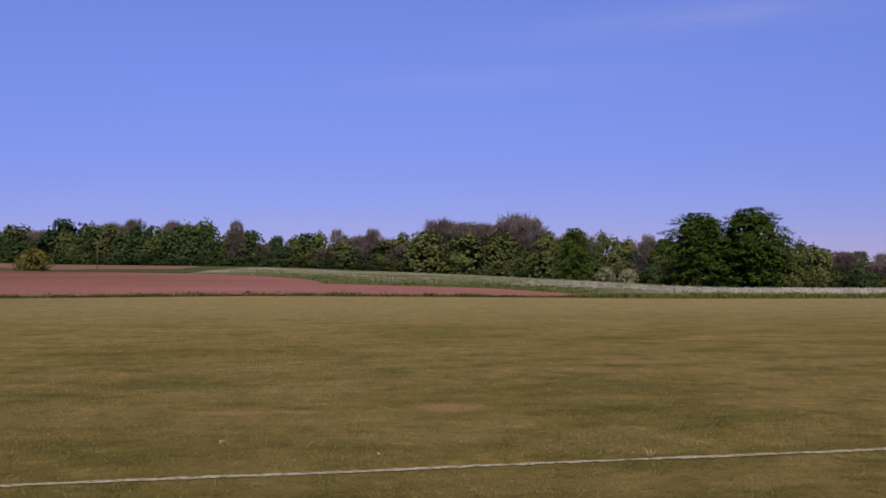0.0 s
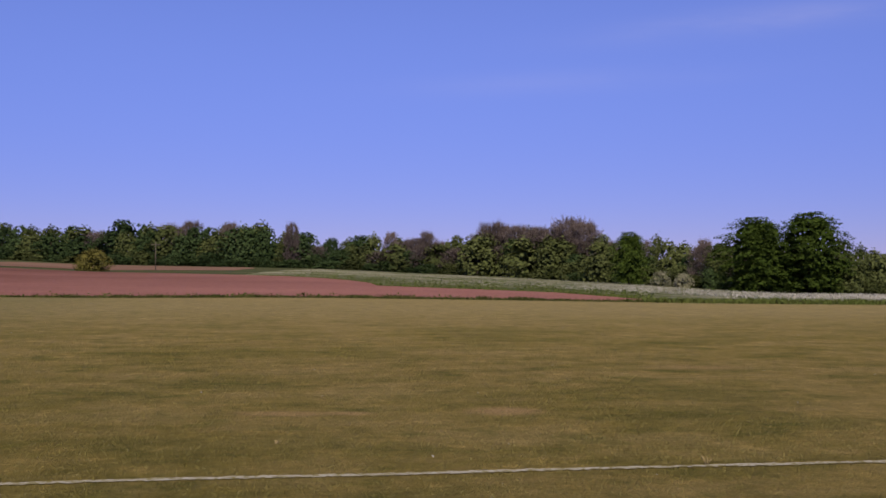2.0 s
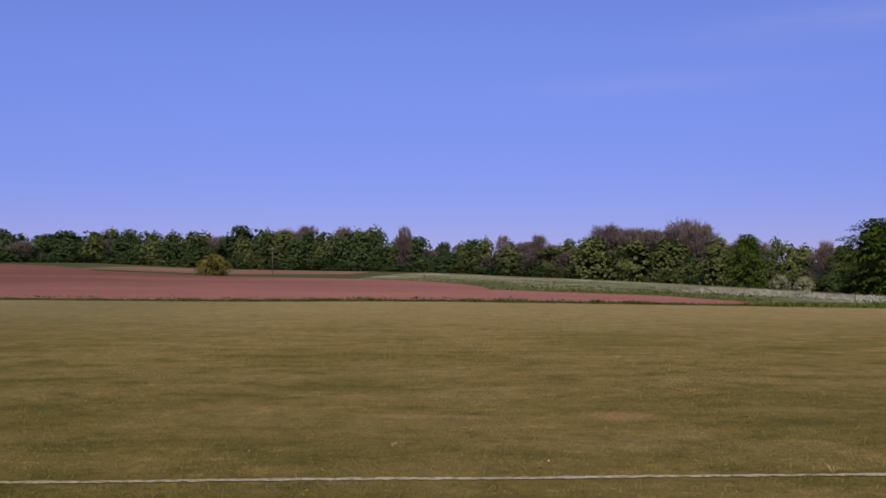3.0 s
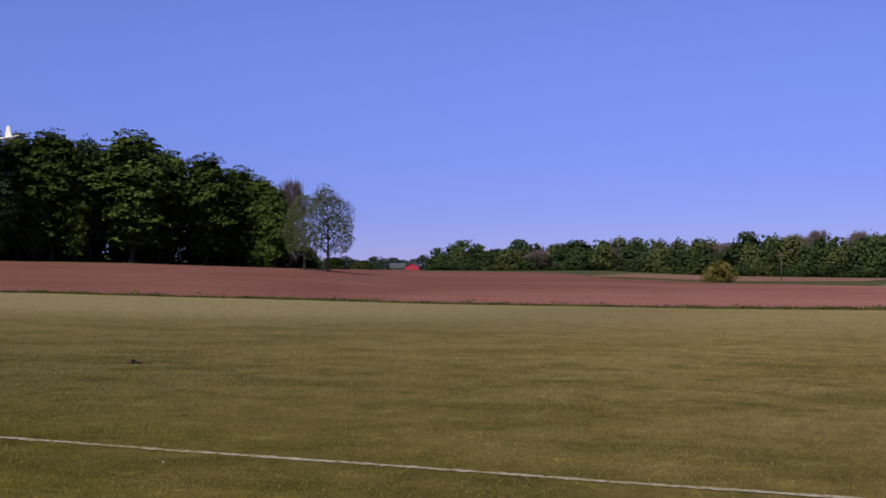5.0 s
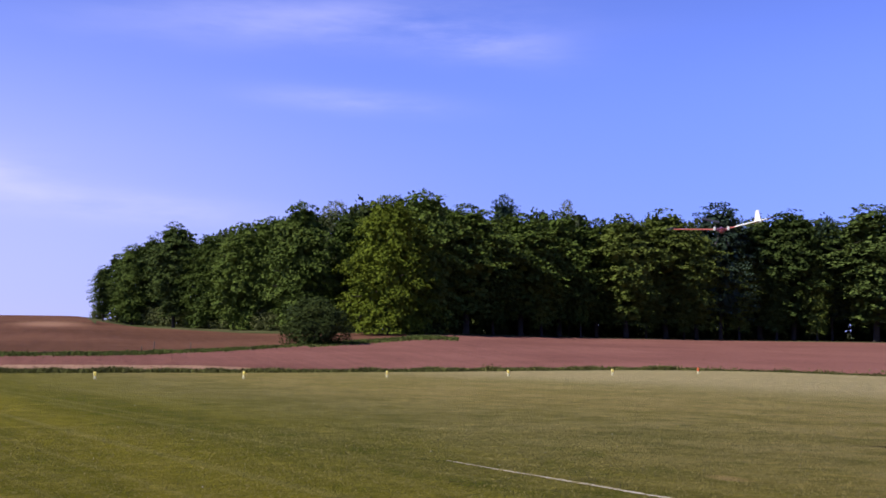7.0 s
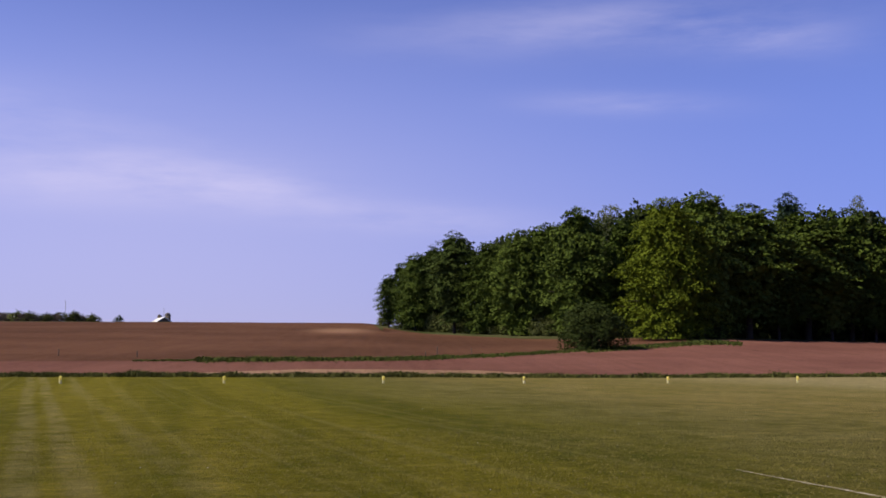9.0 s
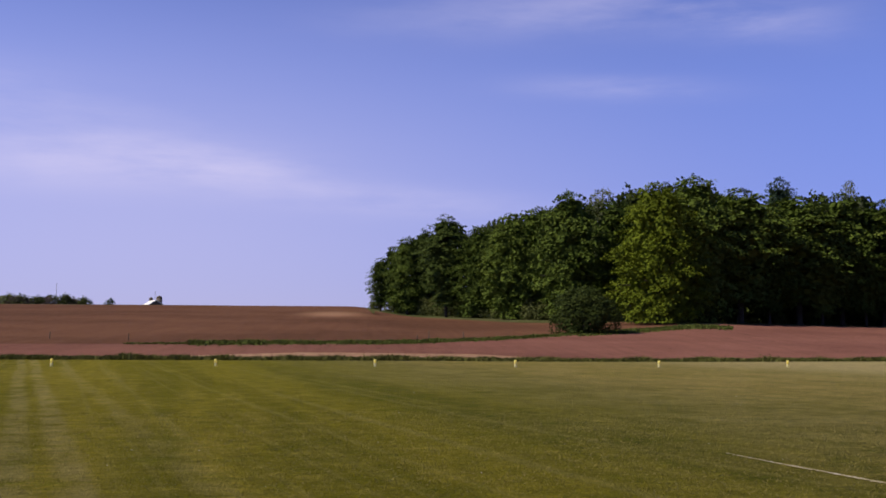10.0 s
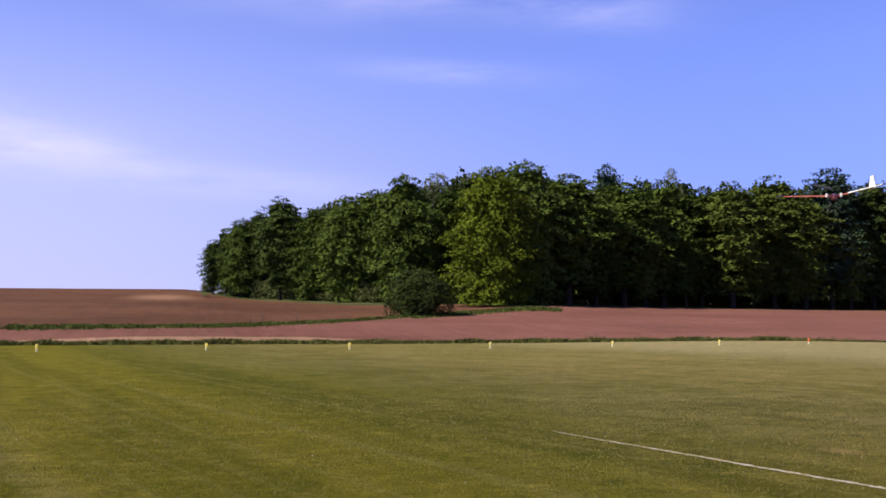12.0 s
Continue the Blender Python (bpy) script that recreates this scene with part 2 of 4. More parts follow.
def soil_material(name, light, dark, knoll=None):
    m, n, b = material(name, 1.0, 0.03)
    co = n.add("ShaderNodeTexCoord").outputs["Object"]
    rows = n.noise(n.mapping(co, turn=-BACK_TURN, scale=(0.02, 0.9, 1.0)), 1.0, 3.0)
    broad = n.noise(n.mapping(co, turn=-BACK_TURN, scale=(0.012, 0.035, 1.0)), 1.0, 4.0, 0.6)
    clod = n.noise(co, 3.5, 6.0, 0.7)
    col = n.mix(n.step(broad, 0.32, 0.68), dark, light)
    col = n.mix(n.math("MULTIPLY", n.step(rows, 0.4, 0.65), 0.35), col, n.mix(1.0, col, (0.72, 0.7, 0.7), "MULTIPLY"))
    col = n.mix(n.math("MULTIPLY", n.step(clod, 0.35, 0.7), 0.5), col, n.mix(1.0, col, (0.68, 0.66, 0.64), "MULTIPLY"))
    lumps = n.noise(co, 0.9, 5.0, 0.75)
    col = n.mix(n.math("MULTIPLY", n.step(lumps, 0.58, 0.66), 0.7), col, n.mix(1.0, col, (0.5, 0.5, 0.5), "MULTIPLY"))
    col = n.mix(n.math("MULTIPLY", n.step(lumps, 0.42, 0.34), 0.35), col, n.mix(1.0, col, (1.3, 1.28, 1.25), "MULTIPLY"))
    sep = n.add("ShaderNodeSeparateXYZ")
    n.plug(sep.inputs[0], co)
    # darker and browner towards the left
    leftward = n.step(n.math("ADD", sep.outputs[0], n.math("MULTIPLY", broad, 40.0)), 10.0, -60.0)
    col = n.mix(n.math("MULTIPLY", leftward, 0.85), col, n.mix(1.0, col, (0.58, 0.58, 0.54), "MULTIPLY"))
    # darker again as y falls
    low_y = n.step(n.math("ADD", sep.outputs[1], n.math("MULTIPLY", broad, 20.0)), 42.0, 2.0)
    col = n.mix(low_y, col, n.mix(1.0, col, (0.86, 0.86, 0.84), "MULTIPLY"))
    if knoll:
        (x, y, _), turn, rx, ry = knoll
        ln = n.add("ShaderNodeVectorMath", operation="LENGTH")
        n.plug(ln.inputs[0], n.mapping(n.mapping(n.mapping(co, move=(-x, -y, 0)), turn=-turn), scale=(1 / rx, 1 / ry, 0)))
        dry = n.step(n.math("ADD", ln.outputs["Value"], n.math("MULTIPLY", lumps, 0.6)), 1.5, 0.5)
        col = n.mix(n.math("MULTIPLY", dry, 0.5), col, (0.3276, 0.195, 0.1326))
    n.plug(b.inputs["Base Color"], col)
    n.plug(b.inputs["Normal"], n.bump(n.math("ADD", clod, rows), 0.8, 0.15))
    return m


def meadow_material(name, green, pale, amount):
    m, n, b = material(name, 1.0, 0.03)
    co = n.add("ShaderNodeTexCoord").outputs["Object"]
    broad = n.noise(n.mapping(co, turn=6, scale=(0.010, 0.050, 1.0)), 1.0, 5.0, 0.7)
    tuft = n.noise(co, 1.6, 6.0, 0.7)
    col = n.mix(n.step(broad, 0.42, 0.60), green, n.mix(amount, green, pale))
    col = n.mix(n.math("MULTIPLY", n.step(tuft, 0.35, 0.7), 0.55), col, n.mix(1.0, col, (0.45, 0.5, 0.4), "MULTIPLY"))
    n.plug(b.inputs["Base Color"], col)
    n.plug(b.inputs["Normal"], n.bump(tuft, 1.0, 0.3))
    return m


def leaf_material(name, a, c, spread=0.35, shine=0.05, thin=0.08):
    """Leaves: two greens, mixed leaf by leaf and tree by tree, with light through them."""
    m, n, b = material(name, 0.7, shine)
    geo = n.add("ShaderNodeNewGeometry").outputs["Random Per Island"]
    obj = n.add("ShaderNodeObjectInfo").outputs["Random"]
    clump = n.noise(n.add("ShaderNodeTexCoord").outputs["Object"], 0.45, 3.0, 0.6)
    f = n.math("ADD", n.math("ADD", n.math("MULTIPLY", geo, 0.5), n.math("MULTIPLY", obj, 0.35)), n.math("MULTIPLY", n.step(clump, 0.3, 0.7), 0.35))
    col = n.mix(f, a, c)
    hsv = n.add("ShaderNodeHueSaturation")
    n.plug(hsv.inputs["Color"], col)
    n.plug(hsv.inputs["Value"], n.math("ADD", 1.0 - spread / 2, n.math("MULTIPLY", obj, spread)))
    n.plug(b.inputs["Base Color"], hsv.outputs[0])
    tr = n.add("ShaderNodeBsdfTranslucent")
    n.plug(tr.inputs["Color"], hsv.outputs[0])
    mixer = n.add("ShaderNodeMixShader")
    mixer.inputs[0].default_value = thin
    out = m.node_tree.nodes["Material Output"]
    m.node_tree.links.new(b.outputs[0], mixer.inputs[1])
    m.node_tree.links.new(tr.outputs[0], mixer.inputs[2])
    m.node_tree.links.new(mixer.outputs[0], out.inputs["Surface"])
    return m


def worn_material(name, colour, rough=0.6, spec=0.4, scale=8.0, dirt=0.25):
    m, n, b = material(name, rough, spec)
    co = n.add("ShaderNodeTexCoord").outputs["Object"]
    f = n.noise(co, scale, 5.0, 0.65)
    n.plug(b.inputs["Base Color"], n.mix(n.math("MULTIPLY", n.step(f, 0.35, 0.7), dirt), colour, tuple(c * 0.45 for c in colour)))
    n.plug(b.inputs["Normal"], n.bump(f, 0.2, 0.01))
    return m


GRASS = grass_material()
SOIL = soil_material("red_soil", (0.3182, 0.1482, 0.1293), (0.2466, 0.1108, 0.09777))
SOIL_PALE = soil_material("pale_soil", (0.36, 0.22, 0.17), (0.30, 0.17, 0.13))
SOIL_DRY = soil_material("dry_soil", (0.58, 0.37, 0.27), (0.47, 0.29, 0.21))
SOIL_HILL = soil_material("brown_soil", (0.226, 0.111, 0.077), (0.156, 0.076, 0.052), (spot(91.2, 185), 91.2, 6.5, 20.0))
GROUND = meadow_material("rough_grass", (0.05616, 0.06864, 0.02496), (0.1404, 0.1287, 0.0702), 0.5)
MEADOW = meadow_material("flower_meadow", (0.0819, 0.0936, 0.03276), (0.3588, 0.3276, 0.2418), 0.85)
LEAF = {
    "maple": leaf_material("maple_leaves", (0.02808, 0.05148, 0.00936), (0.08424, 0.117, 0.02184)),
    "broad": leaf_material("field_maple_leaves", (0.02, 0.038, 0.0066), (0.062, 0.09, 0.0155)),
    "edge": leaf_material("old_maple_leaves", (0.0234, 0.04212, 0.0078), (0.07176, 0.1014, 0.01872)),
    "bright": leaf_material("young_maple_leaves", (0.037, 0.06, 0.006), (0.112, 0.142, 0.013), 0.2),
    "tall": leaf_material("ash_leaves", (0.026, 0.046, 0.0105), (0.068, 0.094, 0.023)),
    "light": leaf_material("young_ash_leaves", (0.04212, 0.06396, 0.01092), (0.1061, 0.1326, 0.02652)),
    "pine": leaf_material("pine_needles", (0.0234, 0.04368, 0.02652), (0.04992, 0.07644, 0.04836)),
    "airy": leaf_material("thin_leaves", (0.046, 0.062, 0.024), (0.096, 0.112, 0.048)),
    "pale": leaf_material("pale_young_leaves", (0.0858, 0.1053, 0.0429), (0.1482, 0.1638, 0.0819)),
    "bare": leaf_material("budding_twigs", (0.0975, 0.07332, 0.06864), (0.1521, 0.1186, 0.1108)),
    "olive": leaf_material("olive_leaves", (0.04836, 0.0624, 0.01872), (0.0936, 0.1045, 0.03744)),
    "golden": leaf_material("yellowish_leaves", (0.07355, 0.06716, 0.01407), (0.1279, 0.1119, 0.03198)),
    "cream": leaf_material("blossom", (0.078, 0.0936, 0.039), (0.234, 0.2184, 0.156)),
    "shrub": leaf_material("shrub_leaves", (0.0234, 0.039, 0.00936), (0.05772, 0.07644, 0.01872)),
    "far_green": leaf_material("far_green_leaves", (0.021, 0.039, 0.0135), (0.050, 0.073, 0.028)),
    # the haze of the distance is put into this bluish leaf colour
    "distant": leaf_material("haze_tinted_leaves", (0.026, 0.042, 0.034), (0.046, 0.066, 0.052)),
    # the wood's inner shade is put into these two near-black leaf colours
    "inner": leaf_material("shade_dark_wood_leaves", (0.0156, 0.02496, 0.00624), (0.039, 0.05148, 0.01404)),
    "under": leaf_material("shade_dark_undergrowth_leaves", (0.01716, 0.02652, 0.00624), (0.04056, 0.05304, 0.01404)),
}
BARK = worn_material("bark", (0.050, 0.042, 0.034), 0.9, 0.1, 3.0, 0.5)
WEED = leaf_material("weed_leaves", (0.03744, 0.0468, 0.01092), (0.0897, 0.09204, 0.02808), 0.2)
STRIP = leaf_material("strip_grass", (0.04056, 0.06084, 0.01092), (0.09204, 0.1092, 0.02808), 0.2)
BLADE = leaf_material("grass_blades", (0.1482, 0.1279, 0.03588), (0.2262, 0.1833, 0.0741), 0.1)
BLOOM = worn_material("white_bloom", (0.40, 0.37, 0.33), 0.8, 0.2, 20.0, 0.2)
def chalk_material():
    """Sprayed chalk worn through to the grass."""
    m, n, b = material("line_chalk", 0.95, 0.1)
    co = n.add("ShaderNodeTexCoord").outputs["Object"]
    f = n.math("ADD", n.noise(co, 16.0, 5.0, 0.75), n.math("MULTIPLY", n.noise(co, 0.5, 3.0), 0.35))
    n.plug(b.inputs["Base Color"], n.mix(n.step(f, 0.56, 0.80), (0.3666, 0.3354, 0.2808), (0.1716, 0.1404, 0.0468)))
    return m


CHALK = chalk_material()
YELLOW = leaf_material("yellow_plastic", (0.92, 0.82, 0.22), (0.95, 0.86, 0.34), 0.1, 0.3, 0.55)
CREAM = leaf_material("cream_plastic", (0.88, 0.84, 0.50), (0.90, 0.86, 0.56), 0.1, 0.3, 0.3)
ORANGE = leaf_material("orange_plastic", (0.85, 0.22, 0.07), (0.9, 0.28, 0.1), 0.1, 0.3, 0.5)
WHITE = worn_material("white_paint", (0.78, 0.77, 0.74), 0.4, 0.5, 12.0, 0.12)
RED = worn_material("red_film", (0.34, 0.085, 0.06), 0.35, 0.5, 10.0, 0.15)
DARK_RED = worn_material("dark_red_film", (0.10, 0.018, 0.024), 0.4, 0.5, 10.0, 0.2)
DARK = worn_material("dark_film", (0.03, 0.028, 0.03), 0.5, 0.4, 10.0, 0.15)
BARN_RED = worn_material("barn_boards", (0.34, 0.030, 0.055), 0.8, 0.2, 1.0, 0.3)
TIN = worn_material("tin_roof", (0.065, 0.080, 0.100), 0.45, 0.5, 0.6, 0.3)
WOOD = worn_material("grey_wood", (0.12, 0.10, 0.085), 0.9, 0.15, 4.0, 0.4)


# ---- mesh helpers ----
def link_mesh(name, verts, faces, mats, smooth=False):
    me = bpy.data.meshes.new(name)
    me.from_pydata([tuple(v) for v in verts], [], faces)
    for m in mats if isinstance(mats, (list, tuple)) else [mats]:
        me.materials.append(m)
    me.validate()
    if smooth:
        me.shade_smooth()
    me.update()
    return new(name, me)


def part(name, bm, mat, parent, label=""):
    me = bpy.data.meshes.new(name)
    bm.to_mesh(me)
    bm.free()
    me.materials.append(mat)
    ob = new(name, me)
    ob.parent = parent
    return tagged(ob, label)


def tube(bm, pts, radii, sides=6):
    """A tapered tube along points, closed at both ends."""
    rings = []
    for i, (p, r) in enumerate(zip(pts, radii)):
        d = (pts[min(i + 1, len(pts) - 1)] - pts[max(i - 1, 0)]).normalized()
        s = d.orthogonal().normalized()
        t = d.cross(s)
        rings.append([bm.verts.new(p + (s * math.cos(k * math.tau / sides) + t * math.sin(k * math.tau / sides)) * r) for k in range(sides)])
    for q, w in zip(rings, rings[1:]):
        for k in range(sides):
            f = bm.faces.new((q[k], q[(k + 1) % sides], w[(k + 1) % sides], w[k]))
            f.smooth = True
    bm.faces.new(rings[0][::-1])
    bm.faces.new(rings[-1])


def box(bm, size, centre=(0, 0, 0), turn=None, bevel=0.0):
    m = Matrix.Translation(centre) @ (turn or Matrix.Identity(4)) @ Matrix.Diagonal((*size, 1))
    vs = bmesh.ops.create_cube(bm, size=1.0, matrix=m)["verts"]
    if bevel:
        es = list({e for v in vs for e in v.link_edges})
        bmesh.ops.bevel(bm, geom=es, offset=bevel, segments=2, affect="EDGES")


def sheet(name, a0, a1, near, far, rows, mat, lift, step=0.5, label="", category="ground"):
    """A strip of land between two distances that may change with the azimuth."""
    az = np.arange(a0, a1 + step / 2, step)
    verts, faces = [], []
    for a in az:
        n0, f0 = near(a), far(a)
        for k in range(rows + 1):
            d = n0 + (f0 - n0) * k / rows
            p = ground_at(a, d)
            p.z += lift
            verts.append(p)
    w = rows + 1
    for i in range(len(az) - 1):
        for k in range(rows):
            faces.append((i * w + k, i * w + k + 1, (i + 1) * w + k + 1, (i + 1) * w + k))
    return tagged(link_mesh(name, verts, [f[::-1] for f in faces], mat, True), label, category, "", "structure")


# ---- ground ----
def build_ground():
    """One sheet out to the horizon."""
    az = np.arange(-180, 180, 0.5)
    fr = [0.0, 0.1, 0.2, 0.35, 0.5, 0.65, 0.8, 0.9]
    rows = len(fr) + 13 + 7
    verts, faces = [], []
    for a in az:
        e, f = edge_dist(a), lookup(FARS, a)
        ds = [max(0.02, e * q) for q in fr] + [e + (f - e) * q / 12 for q in range(13)] + [f + 40, f + 120, f + 250, 900, 1600, 2800, 4600]
        for d in ds:
            p = ground_at(a, d)
            p.z -= 0.02 if d > e * 0.95 else 0.06
            verts.append(p)
    n = len(az)
    for i in range(n):
        j = (i + 1) % n
        for k in range(rows - 1):
            faces.append((i * rows + k, j * rows + k, j * rows + k + 1, i * rows + k + 1))
    return tagged(link_mesh("ground", verts, faces, GROUND, True), "rough green and dry grass between the fields", "ground", "", "structure")


build_ground()
sheet("mown_field", -180, 180, lambda a: 0.02, lambda a: edge_dist(a), 16, GRASS, 0.0, label="short mown grass with dry worn streaks", category="grass")


def red_far(a):
    """Far edge of the red field."""
    if a >= 37:
        return max(lookup(FARS, a) - 4.0, edge_dist(a) + 3)
    return float(np.interp(a, [-8.4, -7.6, -3, 3, 6.2, 6.5, 7.7, 9, 11, 17, 22, 26, 28, 30, 34, 37], [68.5, 78, 98, 103, 106, 119, 136, 146, 158, 181, 188, 205, 300, 360, 400, 370]))


def strip_mid(a):
    """Middle of the grassy strip that crosses the ploughed hill."""
    return float(np.interp(a, [72.5, 74.5, 77.7, 82.6, 89.1, 98.3, 104], [138, 133, 123, 107.5, 94, 90, 89]))


sheet("ploughed_field", -8.0, 72.5, lambda a: edge_dist(a) + 0.9, red_far, 8, SOIL, 0.03, label="freshly ploughed reddish field, bare of plants", category="field")
sheet("ploughed_strip", 72.5, 115, lambda a: edge_dist(a) + 0.9, lambda a: strip_mid(a) - 1.2 if a < 98 else strip_mid(98) - 1.2, 6, SOIL, 0.03, label="narrow band of ploughed pinkish soil before the grassy strip", category="field")
sheet("ploughed_hill", 73.5, 115, lambda a: strip_mid(a) + 1.6 if a < 97.5 else strip_mid(98) - 1.2, lambda a: lookup(FARS, a) - (3 + 20 * max(0.0, min(1.0, (a - 76) / 6))) if a < 89.5 else lookup(FARS, a) + 60, 14, SOIL_HILL, 0.034, label="brown ploughed hill rising to the skyline", category="field")
sheet("ploughed_headland", 79, 101, lambda a: edge_dist(a) + 1.5, lambda a: edge_dist(a) + 1.6 + float(np.interp(a, [79, 84, 93, 101], [0.3, 6.0, 6.0, 0.3])), 3, SOIL_DRY, 0.036, label="pale dry soil along the edge of the ploughed field", category="field")
sheet("far_ploughed_band", 12.5, 27.0, lambda a: float(np.interp(a, [12.5, 13.5, 20, 27], [300, 240, 215, 232])), lambda a: float(np.interp(a, [12.5, 20, 24, 27], [335, 372, 340, 236])), 4, SOIL_PALE, 0.03, label="thin far band of ploughed red soil", category="field")
sheet("flower_meadow", -34, 13.0, lambda a: edge_dist(a) + 1.2 if a < -8 else red_far(a) + 1.5, lambda a: min(lookup(FARS, a) - 3, red_far(a) + 2.5 + 210 * max(0.0, min(1.0, (13.0 - a) / 4.5))), 8, MEADOW, 0.02, label="green meadow pale with small white flowers", category="meadow")


def chalk_line():
    """The sprayed line on the grass, a ragged thin band."""
    rng = random.Random(4)
    verts, faces = [], []
    us = np.arange(-34, 15.34, 0.035)
    edge = [0.0, 0.0]
    for u in us:
        w = 0.047 * min(1.0, 0.45 + (15.4 - u) / 7)
        off = 0.010 * math.sin(u * 1.7)
        for k, s in enumerate((-1, 1)):
            edge[k] = 0.55 * edge[k] + 0.45 * rng.uniform(-1, 1)
            x, y, z = field_spot(u, 8.69 + off + s * w * (1 + 0.75 * edge[k]))
            verts.append((x, y, z + 0.008))
    for i in range(len(us) - 1):
        faces.append((2 * i, 2 * i + 1, 2 * i + 3, 2 * i + 2))
    return tagged(link_mesh("ground_line", verts, faces, CHALK), "faded white line sprayed on the mown grass", "line", "", "structure")


chalk_line()


# ---- trees ----
def leaves(points, normals, size, rng, loose=0.8):
    """Leaf sprays as bent four-cornered blades, one about each point."""
    n = len(points)
    d = normals + rng.normal(0, loose, (n, 3))
    d /= np.linalg.norm(d, axis=1)[:, None] + 1e-9
    up = rng.normal(0, 1, (n, 3))
    s = np.cross(d, up)
    s /= np.linalg.norm(s, axis=1)[:, None] + 1e-9
    t = np.cross(d, s)
    w = (size * rng.uniform(0.55, 1.25, n))[:, None]
    a = points + s * w * 0.62
    b = points + t * w * rng.uniform(0.5, 0.9, (n, 1)) + d * w * 0.12
    c = points - s * w * 0.62 - d * w * 0.1
    e = points - t * w * rng.uniform(0.4, 0.8, (n, 1))
    verts = np.stack([a, b, c, e], 1).reshape(-1, 3)
    faces = np.arange(4 * n).reshape(-1, 4)
    return verts, faces


def unit(v):
    return v / (np.linalg.norm(v, axis=-1, keepdims=True) + 1e-9)


def crown_data(seed, h, w, foot, profile, pads, count, size, flat, fill, airy):
    """Crown in three steps: a billowing outline, drooping pads of foliage over it, leaf sprays over each pad."""
    rng = np.random.default_rng(seed)
    tt = np.linspace(foot, 1.0, 240)
    rr = w / 2 * np.interp(tt, *profile)
    step = np.hypot(np.diff(rr), np.diff(tt) * h) * ((rr[1:] + rr[:-1]) / 2 + 0.02 * w)
    area = math.tau * step.sum()
    t = np.interp((np.arange(pads) + rng.random(pads)) / pads, np.concatenate([[0], np.cumsum(step)]) / step.sum(), tt)
    ang = np.arange(pads) * 2.39996 + rng.uniform(-0.9, 0.9, pads)
    swell = np.zeros(pads)
    for k in range(30):
        off = (ang - rng.uniform(0, math.tau) + math.pi) % math.tau - math.pi
        swell += rng.uniform(-0.3, 0.26) * np.exp(-((off / 0.36) ** 2) - ((t - rng.uniform(foot, 1)) * h / (0.17 * w)) ** 2)
    keep = (swell > -0.06) | (rng.random(pads) < 0.25)
    t, ang, swell, pads = t[keep], ang[keep], swell[keep], int(keep.sum())
    r_out = np.interp(t, tt, rr)
    out = np.stack([np.cos(ang), np.sin(ang), np.zeros(pads)], 1)
    slope = np.interp(t, (tt[1:] + tt[:-1]) / 2, -np.diff(rr) / (np.diff(tt) * h))
    face = unit(out + np.array([0, 0, 1.0]) * np.clip(slope, -0.5, 4.0)[:, None])
    base = math.sqrt(area / pads)
    pr = base * rng.uniform(0.4, 1.05, pads)
    lay = 0.3
    axis = unit(face * (1 - lay) + np.array([0, 0, lay]) + rng.normal(0, 0.22, (pads, 3)))
    sink = np.where(rng.random(pads) < 0.8, rng.uniform(0.9, 1.04, pads), rng.uniform(0.6, 0.9, pads))
    mid = out * (np.maximum(r_out - pr * 0.45, 0) * (0.93 + 0.9 * swell) * sink)[:, None]
    mid[:, 2] = np.minimum(t * h * (1 + 0.25 * swell), h - pr * 0.3) - pr * 0.12
    each = np.maximum(8, (count * pr ** 2 / (pr ** 2).sum())).astype(int)
    p = np.repeat(np.arange(pads), each)
    n = len(p)
    s1 = unit(np.cross(axis, rng.normal(0, 1, (pads, 3))))
    s2 = np.cross(axis, s1)
    rho, th = np.sqrt(rng.random(n)), rng.uniform(0, math.tau, n)
    ray = s1[p] * np.cos(th)[:, None] + s2[p] * np.sin(th)[:, None]
    ragged = 1 + 0.25 * np.sin(th * 3 + p * 1.7) + 0.15 * np.sin(th * 5 + p)
    pts = mid[p] + ray * (rho * pr[p] * ragged)[:, None] + axis[p] * (pr[p] * (flat * (0.8 - 1.1 * rho ** 2) + rng.normal(0, 0.10, n)))[:, None]
    pts[:, 2] = np.maximum(pts[:, 2], 0.12)
    outer = leaves(pts, axis[p] + ray * (rho * flat * 1.1)[:, None], size, rng, 0.45 if not airy else 0.8)
    # larger sprays deep inside close the view through the crown
    n = int(count * fill * 0.12)
    t = rng.uniform(foot + 0.02, 0.93, n)
    r = w / 2 * np.interp(t, *profile) * 0.68 * np.sqrt(rng.random(n))
    a = rng.uniform(0, math.tau, n)
    inner = leaves(np.stack([np.cos(a) * r, np.sin(a) * r, t * h], 1), np.tile([0, 0, 0.2], (n, 1)), size * 2.6, rng, 1.0)
    verts = np.concatenate([outer[0], inner[0]])
    faces = np.concatenate([outer[1], inner[1] + len(outer[0])])
    return (verts, faces), mid[:: max(1, pads // 40)]


